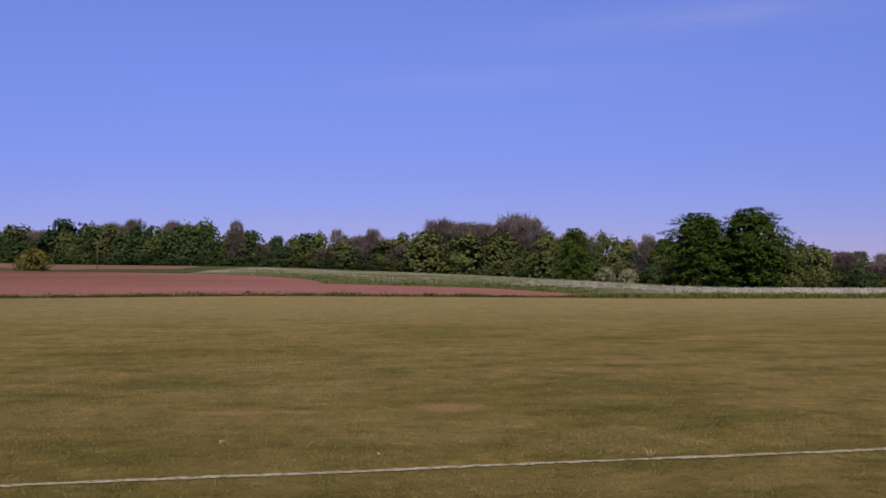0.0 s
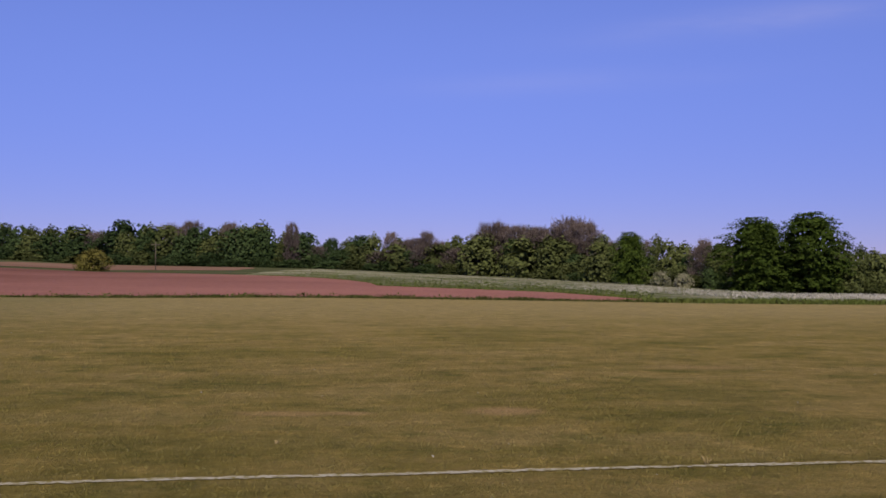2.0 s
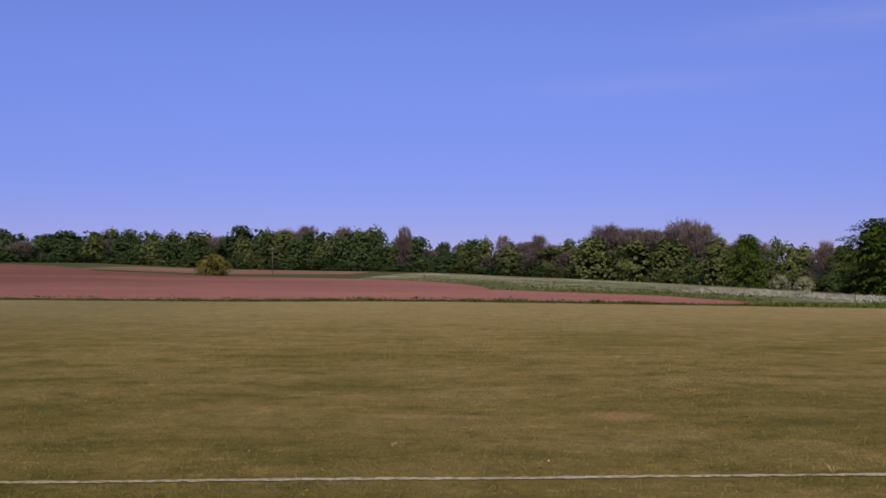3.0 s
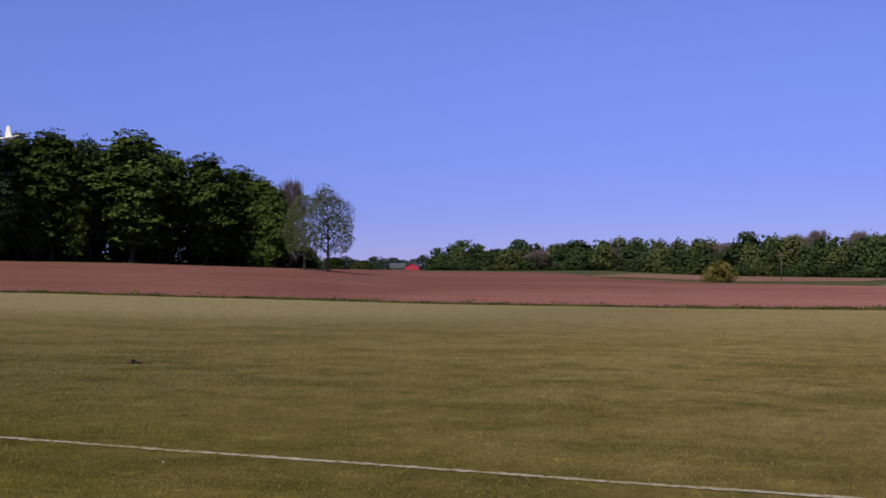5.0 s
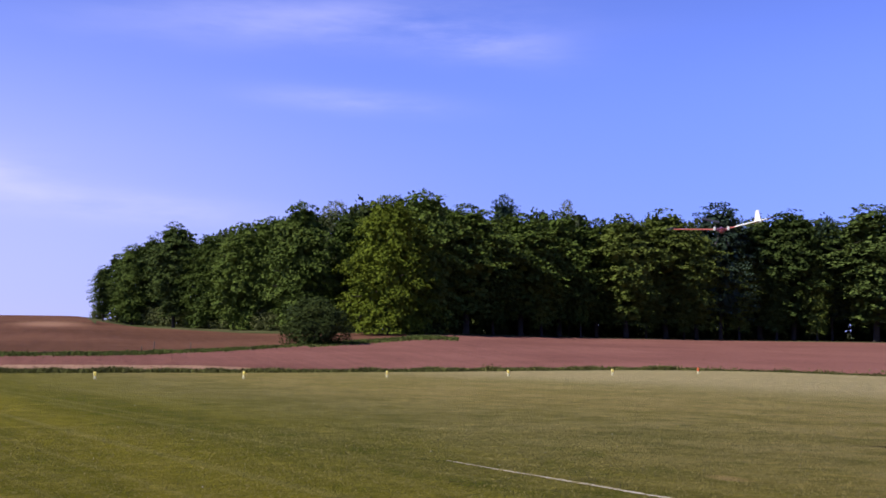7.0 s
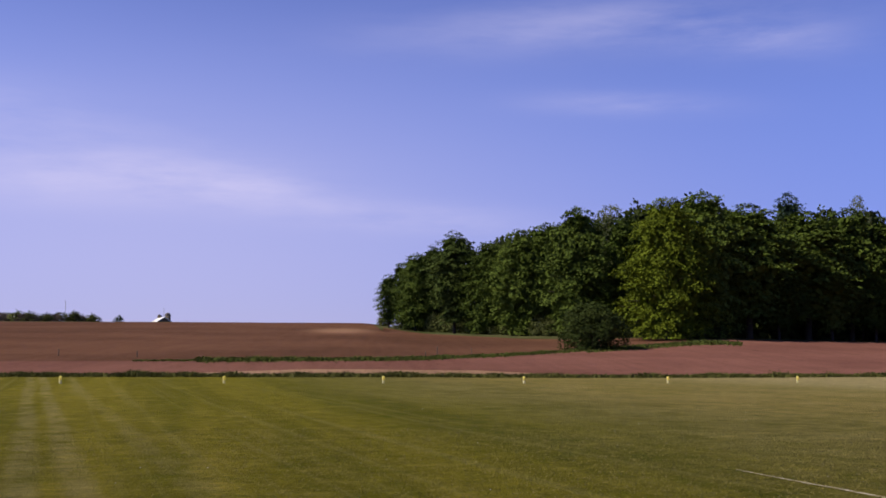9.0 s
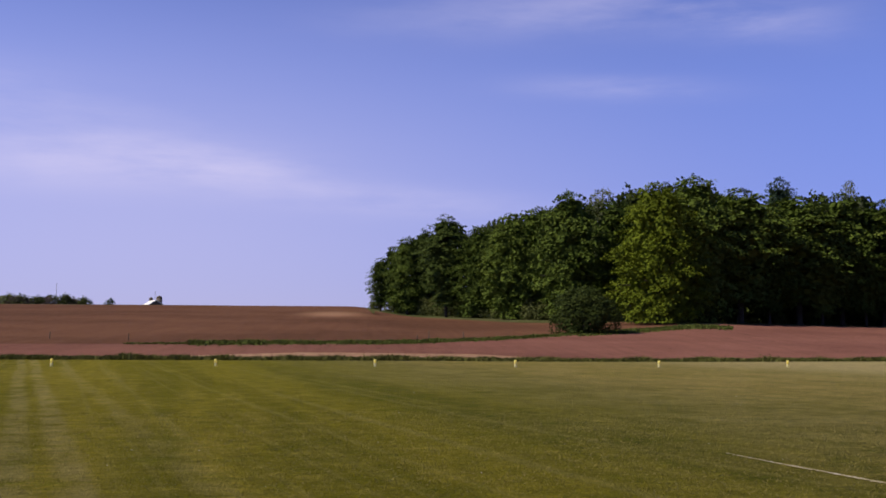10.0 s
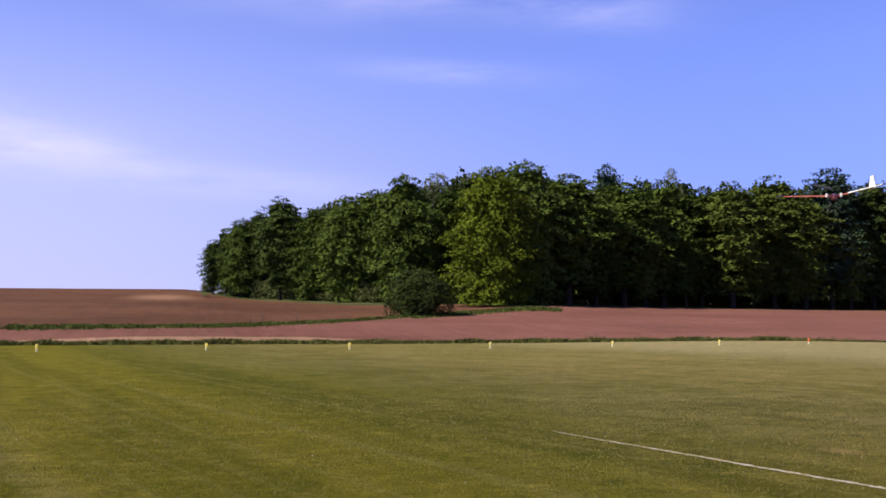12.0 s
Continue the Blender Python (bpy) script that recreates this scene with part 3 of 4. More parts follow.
def layered_data(seed, h, w, foot, profile, boughs, count, size, droop, fill):
    """Crown of many drooping leafy boughs, one over the other, with dark gaps under each."""
    rng = np.random.default_rng(seed)
    tt = np.linspace(foot, 1.0, 240)
    rr = w / 2 * np.interp(tt, *profile)
    step = np.hypot(np.diff(rr), np.diff(tt) * h) * ((rr[1:] + rr[:-1]) / 2 + 0.03 * w)
    t = np.interp((np.arange(boughs) + rng.random(boughs)) / boughs, np.concatenate([[0], np.cumsum(step)]) / step.sum(), tt)
    ang = np.arange(boughs) * 2.39996 + rng.uniform(-0.5, 0.5, boughs)
    swell = np.zeros(boughs)
    for k in range(22):
        off = (ang - rng.uniform(0, math.tau) + math.pi) % math.tau - math.pi
        swell += rng.uniform(-0.24, 0.2) * np.exp(-((off / 0.42) ** 2) - ((t - rng.uniform(foot, 1)) * h / (0.18 * w)) ** 2)
    base = math.sqrt(math.tau * step.sum() / boughs)
    reach = np.maximum(np.interp(t, tt, rr) * (0.95 + swell) * rng.uniform(0.84, 1.07, boughs), 0.25 * base)
    long = np.minimum(base * rng.uniform(1.2, 2.0, boughs), reach)
    half = base * rng.uniform(0.42, 0.78, boughs)
    out = np.stack([np.cos(ang), np.sin(ang), np.zeros(boughs)], 1)
    side = np.stack([-np.sin(ang), np.cos(ang), np.zeros(boughs)], 1)
    top = np.clip((t - 0.72) / 0.28, 0, 1)
    sag = droop * (1 - 0.85 * top) * rng.uniform(0.5, 1.3, boughs) - 0.16 * top * rng.random(boughs)
    root = np.minimum(t * h, h - 0.12 * base) + long * sag * 0.5
    root = np.minimum(root, h - 0.05 * base)
    full = rng.random(boughs) < 0.9
    each = np.maximum(10, full * count * long * half / (long * half).sum()).astype(int)
    p = np.repeat(np.arange(boughs), each)
    n = len(p)
    q = rng.random(n) ** 0.62
    c = rng.uniform(-1, 1, n)
    ragged = 1 + 0.22 * np.sin(c * 6 + p * 2.1) + rng.normal(0, 0.06, n)
    span = half[p] * np.sqrt(np.clip(1.05 - (2 * q - 1.05) ** 2, 0.06, 1)) * c
    run = (reach - long)[p] + long[p] * q * (1 - 0.16 * c ** 2) * ragged
    drop = long[p] * sag[p] * q ** 2 + half[p] * 0.32 * c ** 2
    pts = out[p] * run[:, None] + side[p] * span[:, None]
    pts[:, 2] = np.maximum(root[p] - drop + rng.normal(0, 0.045 * base, n), 0.12)
    lean = out[p] * (2 * sag[p] * q)[:, None] + side[p] * (0.6 * c)[:, None] + np.array([0, 0, 1.0])
    outer = leaves(pts, unit(lean), size, rng, 0.34)
    n = int(count * fill * 0.10)
    t2 = rng.uniform(foot + 0.04, 0.9, n)
    r = w / 2 * np.interp(t2, *profile) * 0.54 * np.sqrt(rng.random(n))
    a = rng.uniform(0, math.tau, n)
    inner = leaves(np.stack([np.cos(a) * r, np.sin(a) * r, t2 * h], 1), np.tile([0, 0, 0.2], (n, 1)), size * 2.8, rng, 1.0)
    verts = np.concatenate([outer[0], inner[0]])
    faces = np.concatenate([outer[1], inner[1] + len(outer[0])])
    tips = out * (reach - 0.3 * long)[:, None] + np.array([0, 0, 1.0]) * (root - 0.2)[:, None]
    return (verts, faces), tips[:: max(1, boughs // 40)]


def twig_data(seed, h, w, foot, profile, count, size):
    """A nearly bare crown: sprays of fine twigs that fan upwards and outwards from many forks."""
    rng = np.random.default_rng(seed)
    forks = max(40, count // 26)
    t = foot + (0.9 - foot) * rng.random(forks) ** 0.8
    r = w / 2 * np.interp(t, *profile) * np.sqrt(rng.uniform(0.05, 1.0, forks))
    a = rng.uniform(0, math.tau, forks)
    mid = np.stack([np.cos(a) * r, np.sin(a) * r, t * h], 1)
    p = rng.integers(0, forks, count)
    way = unit(unit(mid[p] - np.array([0, 0, 0.35 * h])) * 0.8 + np.array([0, 0, 0.5]) + rng.normal(0, 0.45, (count, 3)))
    start = mid[p] + rng.normal(0, 0.045 * w, (count, 3))
    tip = start + way * (size * rng.uniform(0.6, 1.5, count))[:, None]
    start[:, 2] = np.maximum(start[:, 2], 0.1)
    side = unit(np.cross(way, rng.normal(0, 1, (count, 3)))) * (0.035 * size * rng.uniform(0.8, 1.8, count))[:, None]
    verts = np.stack([start - side, start + side, tip + side * 0.4, tip - side * 0.4], 1).reshape(-1, 3)
    return (verts, np.arange(4 * count).reshape(-1, 4)), mid[: 40]


def trunk_mesh(name, h, thick, cen, seed, limbs):
    rng = random.Random(seed)
    bm = bmesh.new()
    top = Vector((rng.uniform(-0.3, 0.3), rng.uniform(-0.3, 0.3), h * 0.86))
    pts = [Vector((0, 0, -0.6)), Vector((0, 0, 0.35)), Vector((rng.uniform(-0.2, 0.2), rng.uniform(-0.2, 0.2), h * 0.3)), Vector((top.x * 0.6, top.y * 0.6, h * 0.6)), top]
    tube(bm, pts, [thick * 1.5, thick, thick * 0.78, thick * 0.45, thick * 0.1], 7)
    for c in rng.sample(cen, min(limbs, len(cen))):
        c = Vector(c)
        z0 = max(h * 0.12, min(c.z - 0.25 * math.hypot(c.x, c.y) - 0.6, h * 0.8))
        start = Vector((top.x * z0 / h, top.y * z0 / h, z0))
        mid = start.lerp(c, 0.5) + Vector((0, 0, 0.08 * h * rng.random()))
        r = thick * (0.42 - 0.3 * z0 / h)
        tube(bm, [start, mid, c], [r, r * 0.6, r * 0.18], 5)
    me = bpy.data.meshes.new(name)
    bm.to_mesh(me)
    bm.free()
    me.materials.append(BARK)
    return me


ROUND = ([0, 0.08, 0.25, 0.5, 0.7, 0.83, 0.92, 0.97, 1.0], [0.7, 0.88, 1.0, 0.97, 0.83, 0.66, 0.47, 0.29, 0.05])
EDGY = ([0, 0.1, 0.25, 0.5, 0.7, 0.83, 0.92, 0.97, 1.0], [0.28, 0.46, 0.68, 0.95, 0.92, 0.72, 0.48, 0.28, 0.05])
OVAL = ([0, 0.15, 0.4, 0.62, 0.78, 0.9, 0.96, 1.0], [0.3, 0.55, 0.88, 0.96, 0.78, 0.5, 0.3, 0.05])
FULL = ([0, 0.08, 0.25, 0.5, 0.7, 0.83, 0.92, 0.97, 1.0], [0.8, 0.93, 1.0, 1.0, 0.92, 0.78, 0.58, 0.38, 0.08])
BUSHY = ([0, 0.1, 0.25, 0.5, 0.7, 0.83, 0.92, 0.97, 1.0], [0.5, 0.72, 0.9, 1.0, 0.88, 0.68, 0.46, 0.27, 0.05])
CONE = ([0, 0.2, 0.5, 0.75, 0.9, 0.97, 1.0], [0.7, 0.95, 0.95, 0.78, 0.56, 0.34, 0.06])
OPEN = ([0, 0.3, 0.55, 0.8, 0.93, 1.0], [0.35, 0.8, 1.0, 0.84, 0.5, 0.08])
# kind: height, width, foot of the crown, outline, foliage pads, leaf count, leaf size, flatness, filling, trunk, limbs
KINDS = {
    "broad": (18.0, 15.0, 0.01, FULL, 150, 15500, 0.30, 0.33, 1.0, 0.4, 9),
    "maple": (18.0, 13.0, 0.03, BUSHY, 105, 14500, 0.27, 0.36, 1.0, 0.34, 9),
    "edge": (18.0, 13.0, 0.12, EDGY, 95, 13000, 0.27, 0.36, 1.0, 0.34, 12),
    "bright": (20.0, 18.0, 0.02, ROUND, 150, 23000, 0.27, 0.33, 1.0, 0.45, 10),
    "tall": (19.0, 10.5, 0.10, OVAL, 85, 11800, 0.26, 0.37, 1.0, 0.28, 10),
    "light": (19.0, 10.5, 0.10, OVAL, 90, 12000, 0.24, 0.39, 0.9, 0.28, 10),
    "pale": (19.0, 9.0, 0.30, OVAL, 90, 6000, 0.22, 0.8, 0.15, 0.2, 18),
    "pine": (19.0, 11.0, 0.15, CONE, 120, 13000, 0.24, 0.12, 0.9, 0.26, 12),
    "airy": (13.0, 9.0, 0.30, OPEN, 42, 9000, 0.17, 0.65, 0.06, 0.24, 20),
    "bare": (15.0, 9.5, 0.12, ROUND, 0, 4200, 1.15, 1.0, 0.0, 0.2, 26),
    "olive": (12.0, 10.0, 0.01, ROUND, 60, 1050, 0.60, 0.75, 0.8, 0.22, 6),
    "far_green": (13.0, 10.0, 0.01, ROUND, 60, 1050, 0.60, 0.70, 0.8, 0.24, 5),
    "distant": (13.0, 10.0, 0.01, ROUND, 60, 900, 0.7, 0.75, 0.8, 0.24, 5),
    "golden": (4.0, 7.0, 0.01, ROUND, 60, 3000, 0.22, 0.7, 0.7, 0.1, 6),
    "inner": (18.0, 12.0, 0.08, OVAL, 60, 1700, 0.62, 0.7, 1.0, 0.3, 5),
    "cream": (4.0, 6.0, 0.02, ROUND, 40, 1600, 0.22, 0.6, 0.5, 0.08, 5),
    "shrub": (6.0, 7.0, 0.01, ROUND, 120, 9000, 0.15, 0.65, 0.9, 0.12, 6),
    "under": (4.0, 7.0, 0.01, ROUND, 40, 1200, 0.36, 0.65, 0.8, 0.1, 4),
}

NAMES = {"edge": ("maple_tree", "dark green maple with overhanging boughs at the wood's edge"), "broad": ("maple_tree", "large broad green maple standing by the flower meadow"), "maple": ("maple_tree", "full green maple with foliage to the ground"), "bright": ("maple_tree", "broad maple with bright yellow-green sunlit leaves"), "tall": ("ash_tree", "tall dark green broadleaf tree of the wood"),
         "pine": ("pine_tree", "dark blue-green pine rising over the wood"), "airy": ("poplar_tree", "thin-leaved open tree with visible limbs"), "pale": ("ash_tree", "pale feathery young tree rising behind the wood's edge"), "bare": ("budding_tree", "brownish budding tree still nearly bare"),
         "olive": ("young_tree", "olive-green young tree in the far hedgerow"), "cream": ("blossoming_shrub", "low shrub with cream blossom before the trees"), "shrub": ("shrub", "dense round grey-green shrub"), "far_green": ("hedgerow_tree", "dark green leafy tree of the far hedgerow"), "light": ("ash_tree", "lighter green young ash in the edge of the wood"), "distant": ("distant_tree", "distant dark tree on the horizon, tinted bluish for haze"), "golden": ("bush", "round yellowish bush standing alone behind the red field"), "under": ("undergrowth_shrub", "leafy undergrowth at the foot of the wood, shade put into its leaf colour"), "inner": ("ash_tree", "broadleaf tree deep in the wood, shade put into its leaf colour")}
PROTOS = {}


def proto(kind, k):
    """Meshes of one of the variants of a kind of tree, built when first asked for."""
    if (kind, k) not in PROTOS:
        h, w, foot, prof, lobes, count, size, flat, fill, thick, limbs = KINDS[kind]
        seed = sum(map(ord, kind)) + 17 * k
        if kind == "bare":
            (verts, faces), cen = twig_data(seed, h, w, foot, prof, count, size)
        elif flat < 0.55:
            (verts, faces), cen = layered_data(seed, h, w, foot, prof, lobes, count, size, flat, fill)
        else:
            (verts, faces), cen = crown_data(seed, h, w, foot, prof, lobes, count, size, flat, fill, kind in ("airy", "pale"))
        me = bpy.data.meshes.new(kind + "_crown")
        me.from_pydata(verts.tolist(), [], faces.tolist())
        me.materials.append(LEAF[kind])
        me.update()
        PROTOS[kind, k] = (me, trunk_mesh(kind + "_trunk", h, thick, [tuple(c) for c in cen], seed, limbs))
    return PROTOS[kind, k]


tree_rng = random.Random(11)


def tree(kind, a, d, top, width, group, label=""):
    """A tree at an azimuth and distance whose crown ends at an elevation seen from the eye."""
    h, w = KINDS[kind][:2]
    crown, trunk = proto(kind, tree_rng.randrange(3))
    p = ground_at(a, d)
    tall = EYE + d * math.tan(radians(top)) - p.z
    root = new(NAMES[kind][0])
    root.matrix_world = Matrix.Translation(p) @ pose(0, 0, 0, 0, 0, tree_rng.uniform(0, 360)) @ Matrix.Diagonal((width / w, width / w, tall / h, 1))
    for name, me in (("trunk", trunk), ("crown", crown)):
        ob = new(name, me)
        ob.parent = root
    return tagged(root, label or NAMES[kind][1], "shrub" if kind in ("cream", "shrub", "golden", "under") else "tree", group)


WOOD_WEST = [("tall", 88.7, 218, 4.7, 6.8), ("tall", 88, 222, 5.3, 8.8), ("maple", 87.3, 211, 5.8, 10.5), ("tall", 86.3, 211, 6.3, 8.8), ("tall", 85.3, 196, 7, 11.3), ("maple", 83.5, 191, 6.4, 11.4),
             ("maple", 82, 181, 7.05, 11.4), ("maple", 80.5, 181, 7.4, 12.5), ("maple", 78.9, 168, 8.2, 13.4), ("pale", 77.2, 186, 8, 10.0), ("maple", 76.4, 175, 7.7, 12.5), ("bright", 74.4, 149, 8.55, 14.5), ("maple", 72.6, 157, 8.85, 14.5),
             ("edge", 70.4, 164, 8.1, 19.0), ("pine", 68.4, 177, 8.6, 8.4), ("edge", 67.6, 175, 7.6, 20.1)]
WOOD_EAST = [("edge", 65.6, 181, 7.7, 16.9), ("pale", 65.1, 188, 8.05, 6.3), ("edge", 63.7, 186, 7.3, 14.4), ("light", 62.2, 184, 7.5, 17.9), ("light", 60.2, 191, 7.75, 18.4), ("light", 58.7, 193, 6.6, 15.2),
             ("pine", 57.5, 197, 7.95, 15.7), ("tall", 55.6, 204, 7.1, 19.2), ("tall", 54, 205, 7.5, 19.3), ("pine", 52.2, 209, 7, 10.2), ("tall", 50.2, 207, 7.6, 22.8), ("tall", 48.3, 216, 6.6, 13.7),
             ("tall", 46.6, 213, 6.5, 17.4), ("tall", 44.9, 219, 5.9, 13.5), ("tall", 44, 218, 5.4, 15.2), ("tall", 43.1, 210, 4.9, 10.4), ("bare", 42.3, 211, 5.1, 6.6), ("airy", 41.6, 198, 4.25, 7.8),
             ("airy", 40.4, 204, 4.5, 10.4)]
for kind, a, d, top, width in WOOD_WEST + WOOD_EAST:
    tree(kind, a, d, top, width, "edge of the wood")
# rows behind the wood's edge, with their shade painted into the leaves
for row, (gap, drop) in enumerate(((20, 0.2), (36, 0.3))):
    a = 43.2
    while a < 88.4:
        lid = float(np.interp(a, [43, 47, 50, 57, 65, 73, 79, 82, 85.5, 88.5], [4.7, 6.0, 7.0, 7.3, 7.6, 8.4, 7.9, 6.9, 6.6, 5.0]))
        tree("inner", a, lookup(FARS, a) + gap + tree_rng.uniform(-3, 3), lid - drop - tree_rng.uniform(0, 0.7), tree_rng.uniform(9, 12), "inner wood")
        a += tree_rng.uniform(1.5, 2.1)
# younger trees between the tall ones
for kind, a, back, top, width in (("edge", 69.0, 8, 5.6, 9), ("light", 66.5, 9, 5.9, 9), ("edge", 64.5, 7, 5.2, 8), ("light", 61.2, 5, 5.4, 8), ("light", 59.3, 4, 4.2, 6), ("light", 56.6, 5, 5.6, 9), ("tall", 54.8, 7, 4.6, 8), ("light", 52.9, 5, 5.2, 8), ("tall", 48.9, 7, 5.0, 9), ("tall", 45.8, 7, 4.2, 8), ("tall", 44.3, 5, 3.4, 8), ("tall", 42.6, 3, 3.2, 6)):
    tree(kind, a, lookup(FARS, a) + back, top, width, "edge of the wood", "young leafy tree between the tall ones of the wood")
# undergrowth at the foot of the wood, its shade carried by the leaf colour
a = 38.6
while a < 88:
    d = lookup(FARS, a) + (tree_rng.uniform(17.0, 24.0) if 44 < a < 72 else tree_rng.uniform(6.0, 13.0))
    tree("under", a, d, math.degrees(math.atan2(height(a, d) + (tree_rng.uniform(3.0, 6.0) if 42 < a < 72 else tree_rng.uniform(2.0, 4.5)) - EYE, d)), tree_rng.uniform(5, 8), "undergrowth", "leafy undergrowth at the foot of the wood, shade put into its leaf colour")
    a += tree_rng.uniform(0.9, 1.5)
a = 77.5
while a < 89.2:
    d = lookup(FARS, a) - tree_rng.uniform(0.0, 4.0)
    # the "under" shrubs bring their painted-in shade here too
    tree(tree_rng.choice(("olive", "under", "olive")), a, d, math.degrees(math.atan2(height(a, d) + tree_rng.uniform(1.4, 3.6) - EYE, d)), tree_rng.uniform(3.5, 6), "undergrowth", "low shrubs along the foot of the wood, some in shade-dark leaf colour")
    a += tree_rng.uniform(0.5, 0.9)
# far hedgerow behind the red field
a = -27.0
while a < 34.4:
    lid = float(np.interp(a, [-26, -21, -18, -11, -6, -2, 0, 2.5, 5.7, 8.3, 11, 14, 17.5, 22, 26, 30, 34.8], [0.65, 0.75, 0.98, 1.35, 1.45, 1.8, 1.9, 1.5, 1.5, 1.6, 2.05, 2.2, 2.2, 1.95, 2.0, 1.9, 1.75]))
    east = a < 8
    d = lookup(FARS, a) + tree_rng.uniform(0, 10)
    back = tree_rng.choices(("olive", "far_green", "bare"), (0.35, 0.15, 0.5) if east else (0.4, 0.54, 0.06))[0]
    tree(back, a + tree_rng.uniform(-0.2, 0.4), d + 20, lid + tree_rng.uniform(-0.4, 0.1), d * 0.029 * tree_rng.uniform(0.7, 1.3), "far hedgerow")
    mid = tree_rng.choices(("olive", "far_green", "bare"), (0.6, 0.2, 0.2) if east else (0.25, 0.72, 0.03))[0]
    tall = (lid - lookup(RISES, a)) * tree_rng.uniform(0.55, 0.92)
    tree(mid, a, d, lookup(RISES, a) + tall, d * 0.028 * tree_rng.uniform(0.75, 1.35), "far hedgerow")
    tree(tree_rng.choice(("olive", "far_green", "olive") if east else ("far_green", "far_green", "olive")), a + 0.5, d - 4, math.degrees(math.atan2(height(a, d) + tree_rng.uniform(2.0, 5.0) - EYE, d)), d * 0.022 * tree_rng.uniform(0.8, 1.4), "far hedgerow")
    a += tree_rng.uniform(0.58, 0.85)
a = 33.0
while a < 47:
    tree("distant", a, 700 + tree_rng.uniform(-20, 20), tree_rng.uniform(0.9, 1.22), 14, "distant wood", "distant dark trees on the horizon, tinted bluish for haze")
    a += 0.5
for k in range(18):
    tree("bare" if k % 3 == 1 else "olive", 103.7 + k * 0.42 + tree_rng.uniform(-0.15, 0.15), 335 + tree_rng.uniform(0, 20), 2.46 + tree_rng.uniform(-0.08, 0.08), 8, "trees over the crest")
tree("far_green", 102.25, 330, 2.42, 3.4, "", "small dark round tree on the crest")
for kind, a, d, top, width in [("broad", -13.1, 226, 2.5, 17.0), ("broad", -15.6, 229, 2.72, 18.0), ("broad", -6.8, 262, 1.8, 10), ("bare", 0.2, 335, 2.3, 14), ("bare", -0.9, 333, 2.15, 13), ("bare", -1.9, 332, 2.1, 13), ("bare", -3.9, 318, 2.6, 15), ("bare", -4.4, 316, 2.3, 13), ("bare", -2.8, 325, 2.05, 13), ("bare", 5.5, 345, 1.8, 5), ("bare", 3.6, 340, 1.8, 7), ("bare", 10.6, 352, 2.3, 5), ("olive", 1.0, 322, 1.5, 14), ("olive", -1.2, 318, 1.4, 15), ("olive", -3.2, 310, 1.3, 14), ("olive", -5.4, 285, 1.2, 12),
                               ("cream", -8.4, 248, -0.3, 5), ("cream", -9.5, 244, -0.4, 5), ("cream", -1.0, 318, -0.05, 6), ("golden", 20.45, 196, 0.72, 6.6), ("shrub", 78.2, 122, 3.1, 7.6)]:
    tree(kind, a, d, top, width, "")


# ---- weeds along the edges ----
def fringe(name, a0, a1, dist, count, tall, wide, seed, mat, label, depth=0.6, clumps=300, lumpy=0.8):
    """Upright weeds in uneven clumps along a line."""
    rng = np.random.default_rng(seed)
    mid = rng.uniform(a0, a1, clumps)
    size = rng.random(clumps) ** 2.2
    weight = 0.35 + size
    pick = rng.choice(clumps, count, p=weight / weight.sum())
    loose = rng.random(count) < 0.45
    az = np.where(loose, rng.uniform(a0, a1, count), mid[pick] + rng.normal(0, 0.25, count) * (0.4 + size[pick]))
    az = np.where((az < a0) | (az > a1), rng.uniform(a0, a1, count), az)
    hgt = tall * np.where(loose, 0.35 + 0.3 * rng.random(count), (1 - lumpy) + lumpy * size[pick]) * rng.uniform(0.5, 1.1, count)
    verts = []
    for a, h in zip(az, hgt):
        off = rng.normal(0, depth)
        p = ground_at(a, dist(a) + (abs(off) if depth > 5 else off))
        t = rng.uniform(0, math.tau)
        w = wide * rng.uniform(0.5, 1.3)
        s = Vector((math.cos(t) * w, math.sin(t) * w, 0))
        lean = Vector((rng.normal(0, 0.65), rng.normal(0, 0.65), 1)) * h
        verts += [p - s * 0.5, p + s * 0.5, p + lean * 0.6 + s, p + lean, p + lean * 0.55 - s]
    faces = np.arange(5 * count).reshape(-1, 5)
    return tagged(link_mesh(name, verts, faces.tolist(), mat), label, "weeds", "", "stuff")


def heads(name, a0, a1, near, deep, count, size, seed, mat, label):
    """Flower heads scattered over a stretch of meadow."""
    rng = np.random.default_rng(seed)
    pts = []
    for a, q in zip(a0 + (a1 - a0) * (1 - np.sqrt(1 - rng.random(count))), rng.random(count) ** 1.3):
        pts.append(ground_at(a, near(a) + deep * q) + Vector((0, 0, rng.uniform(0.25, 0.5))))
    v, f = leaves(np.array(pts), np.tile([0, 0, 0.6], (count, 1)), size, rng, 0.8)
    return tagged(link_mesh(name, v.tolist(), f.tolist(), mat), label, "flowers", "", "stuff")


fringe("edge_weeds", -30, 58, lambda a: edge_dist(a) + 0.4, 24000, 0.27, 0.03, 5, WEED, "dark unmown weeds along the mown field's edge", 0.35, 420)
fringe("edge_weeds", 58, 114, lambda a: edge_dist(a) + 0.4, 46000, 0.42, 0.035, 6, WEED, "dark unmown weeds along the mown field's edge", 0.45, 190, 0.9)
fringe("strip_weeds", 73, 98.4, strip_mid, 28000, 0.34, 0.05, 7, STRIP, "green weeds on the strip across the ploughed hill", 1.3, 120)
fringe("strip_weeds", 70.8, 78.5, lambda a: strip_mid(max(a, 72.5)) - 1.5, 14000, 0.4, 0.07, 17, STRIP, "dark green weeds beside the round shrub", 2.2, 60)
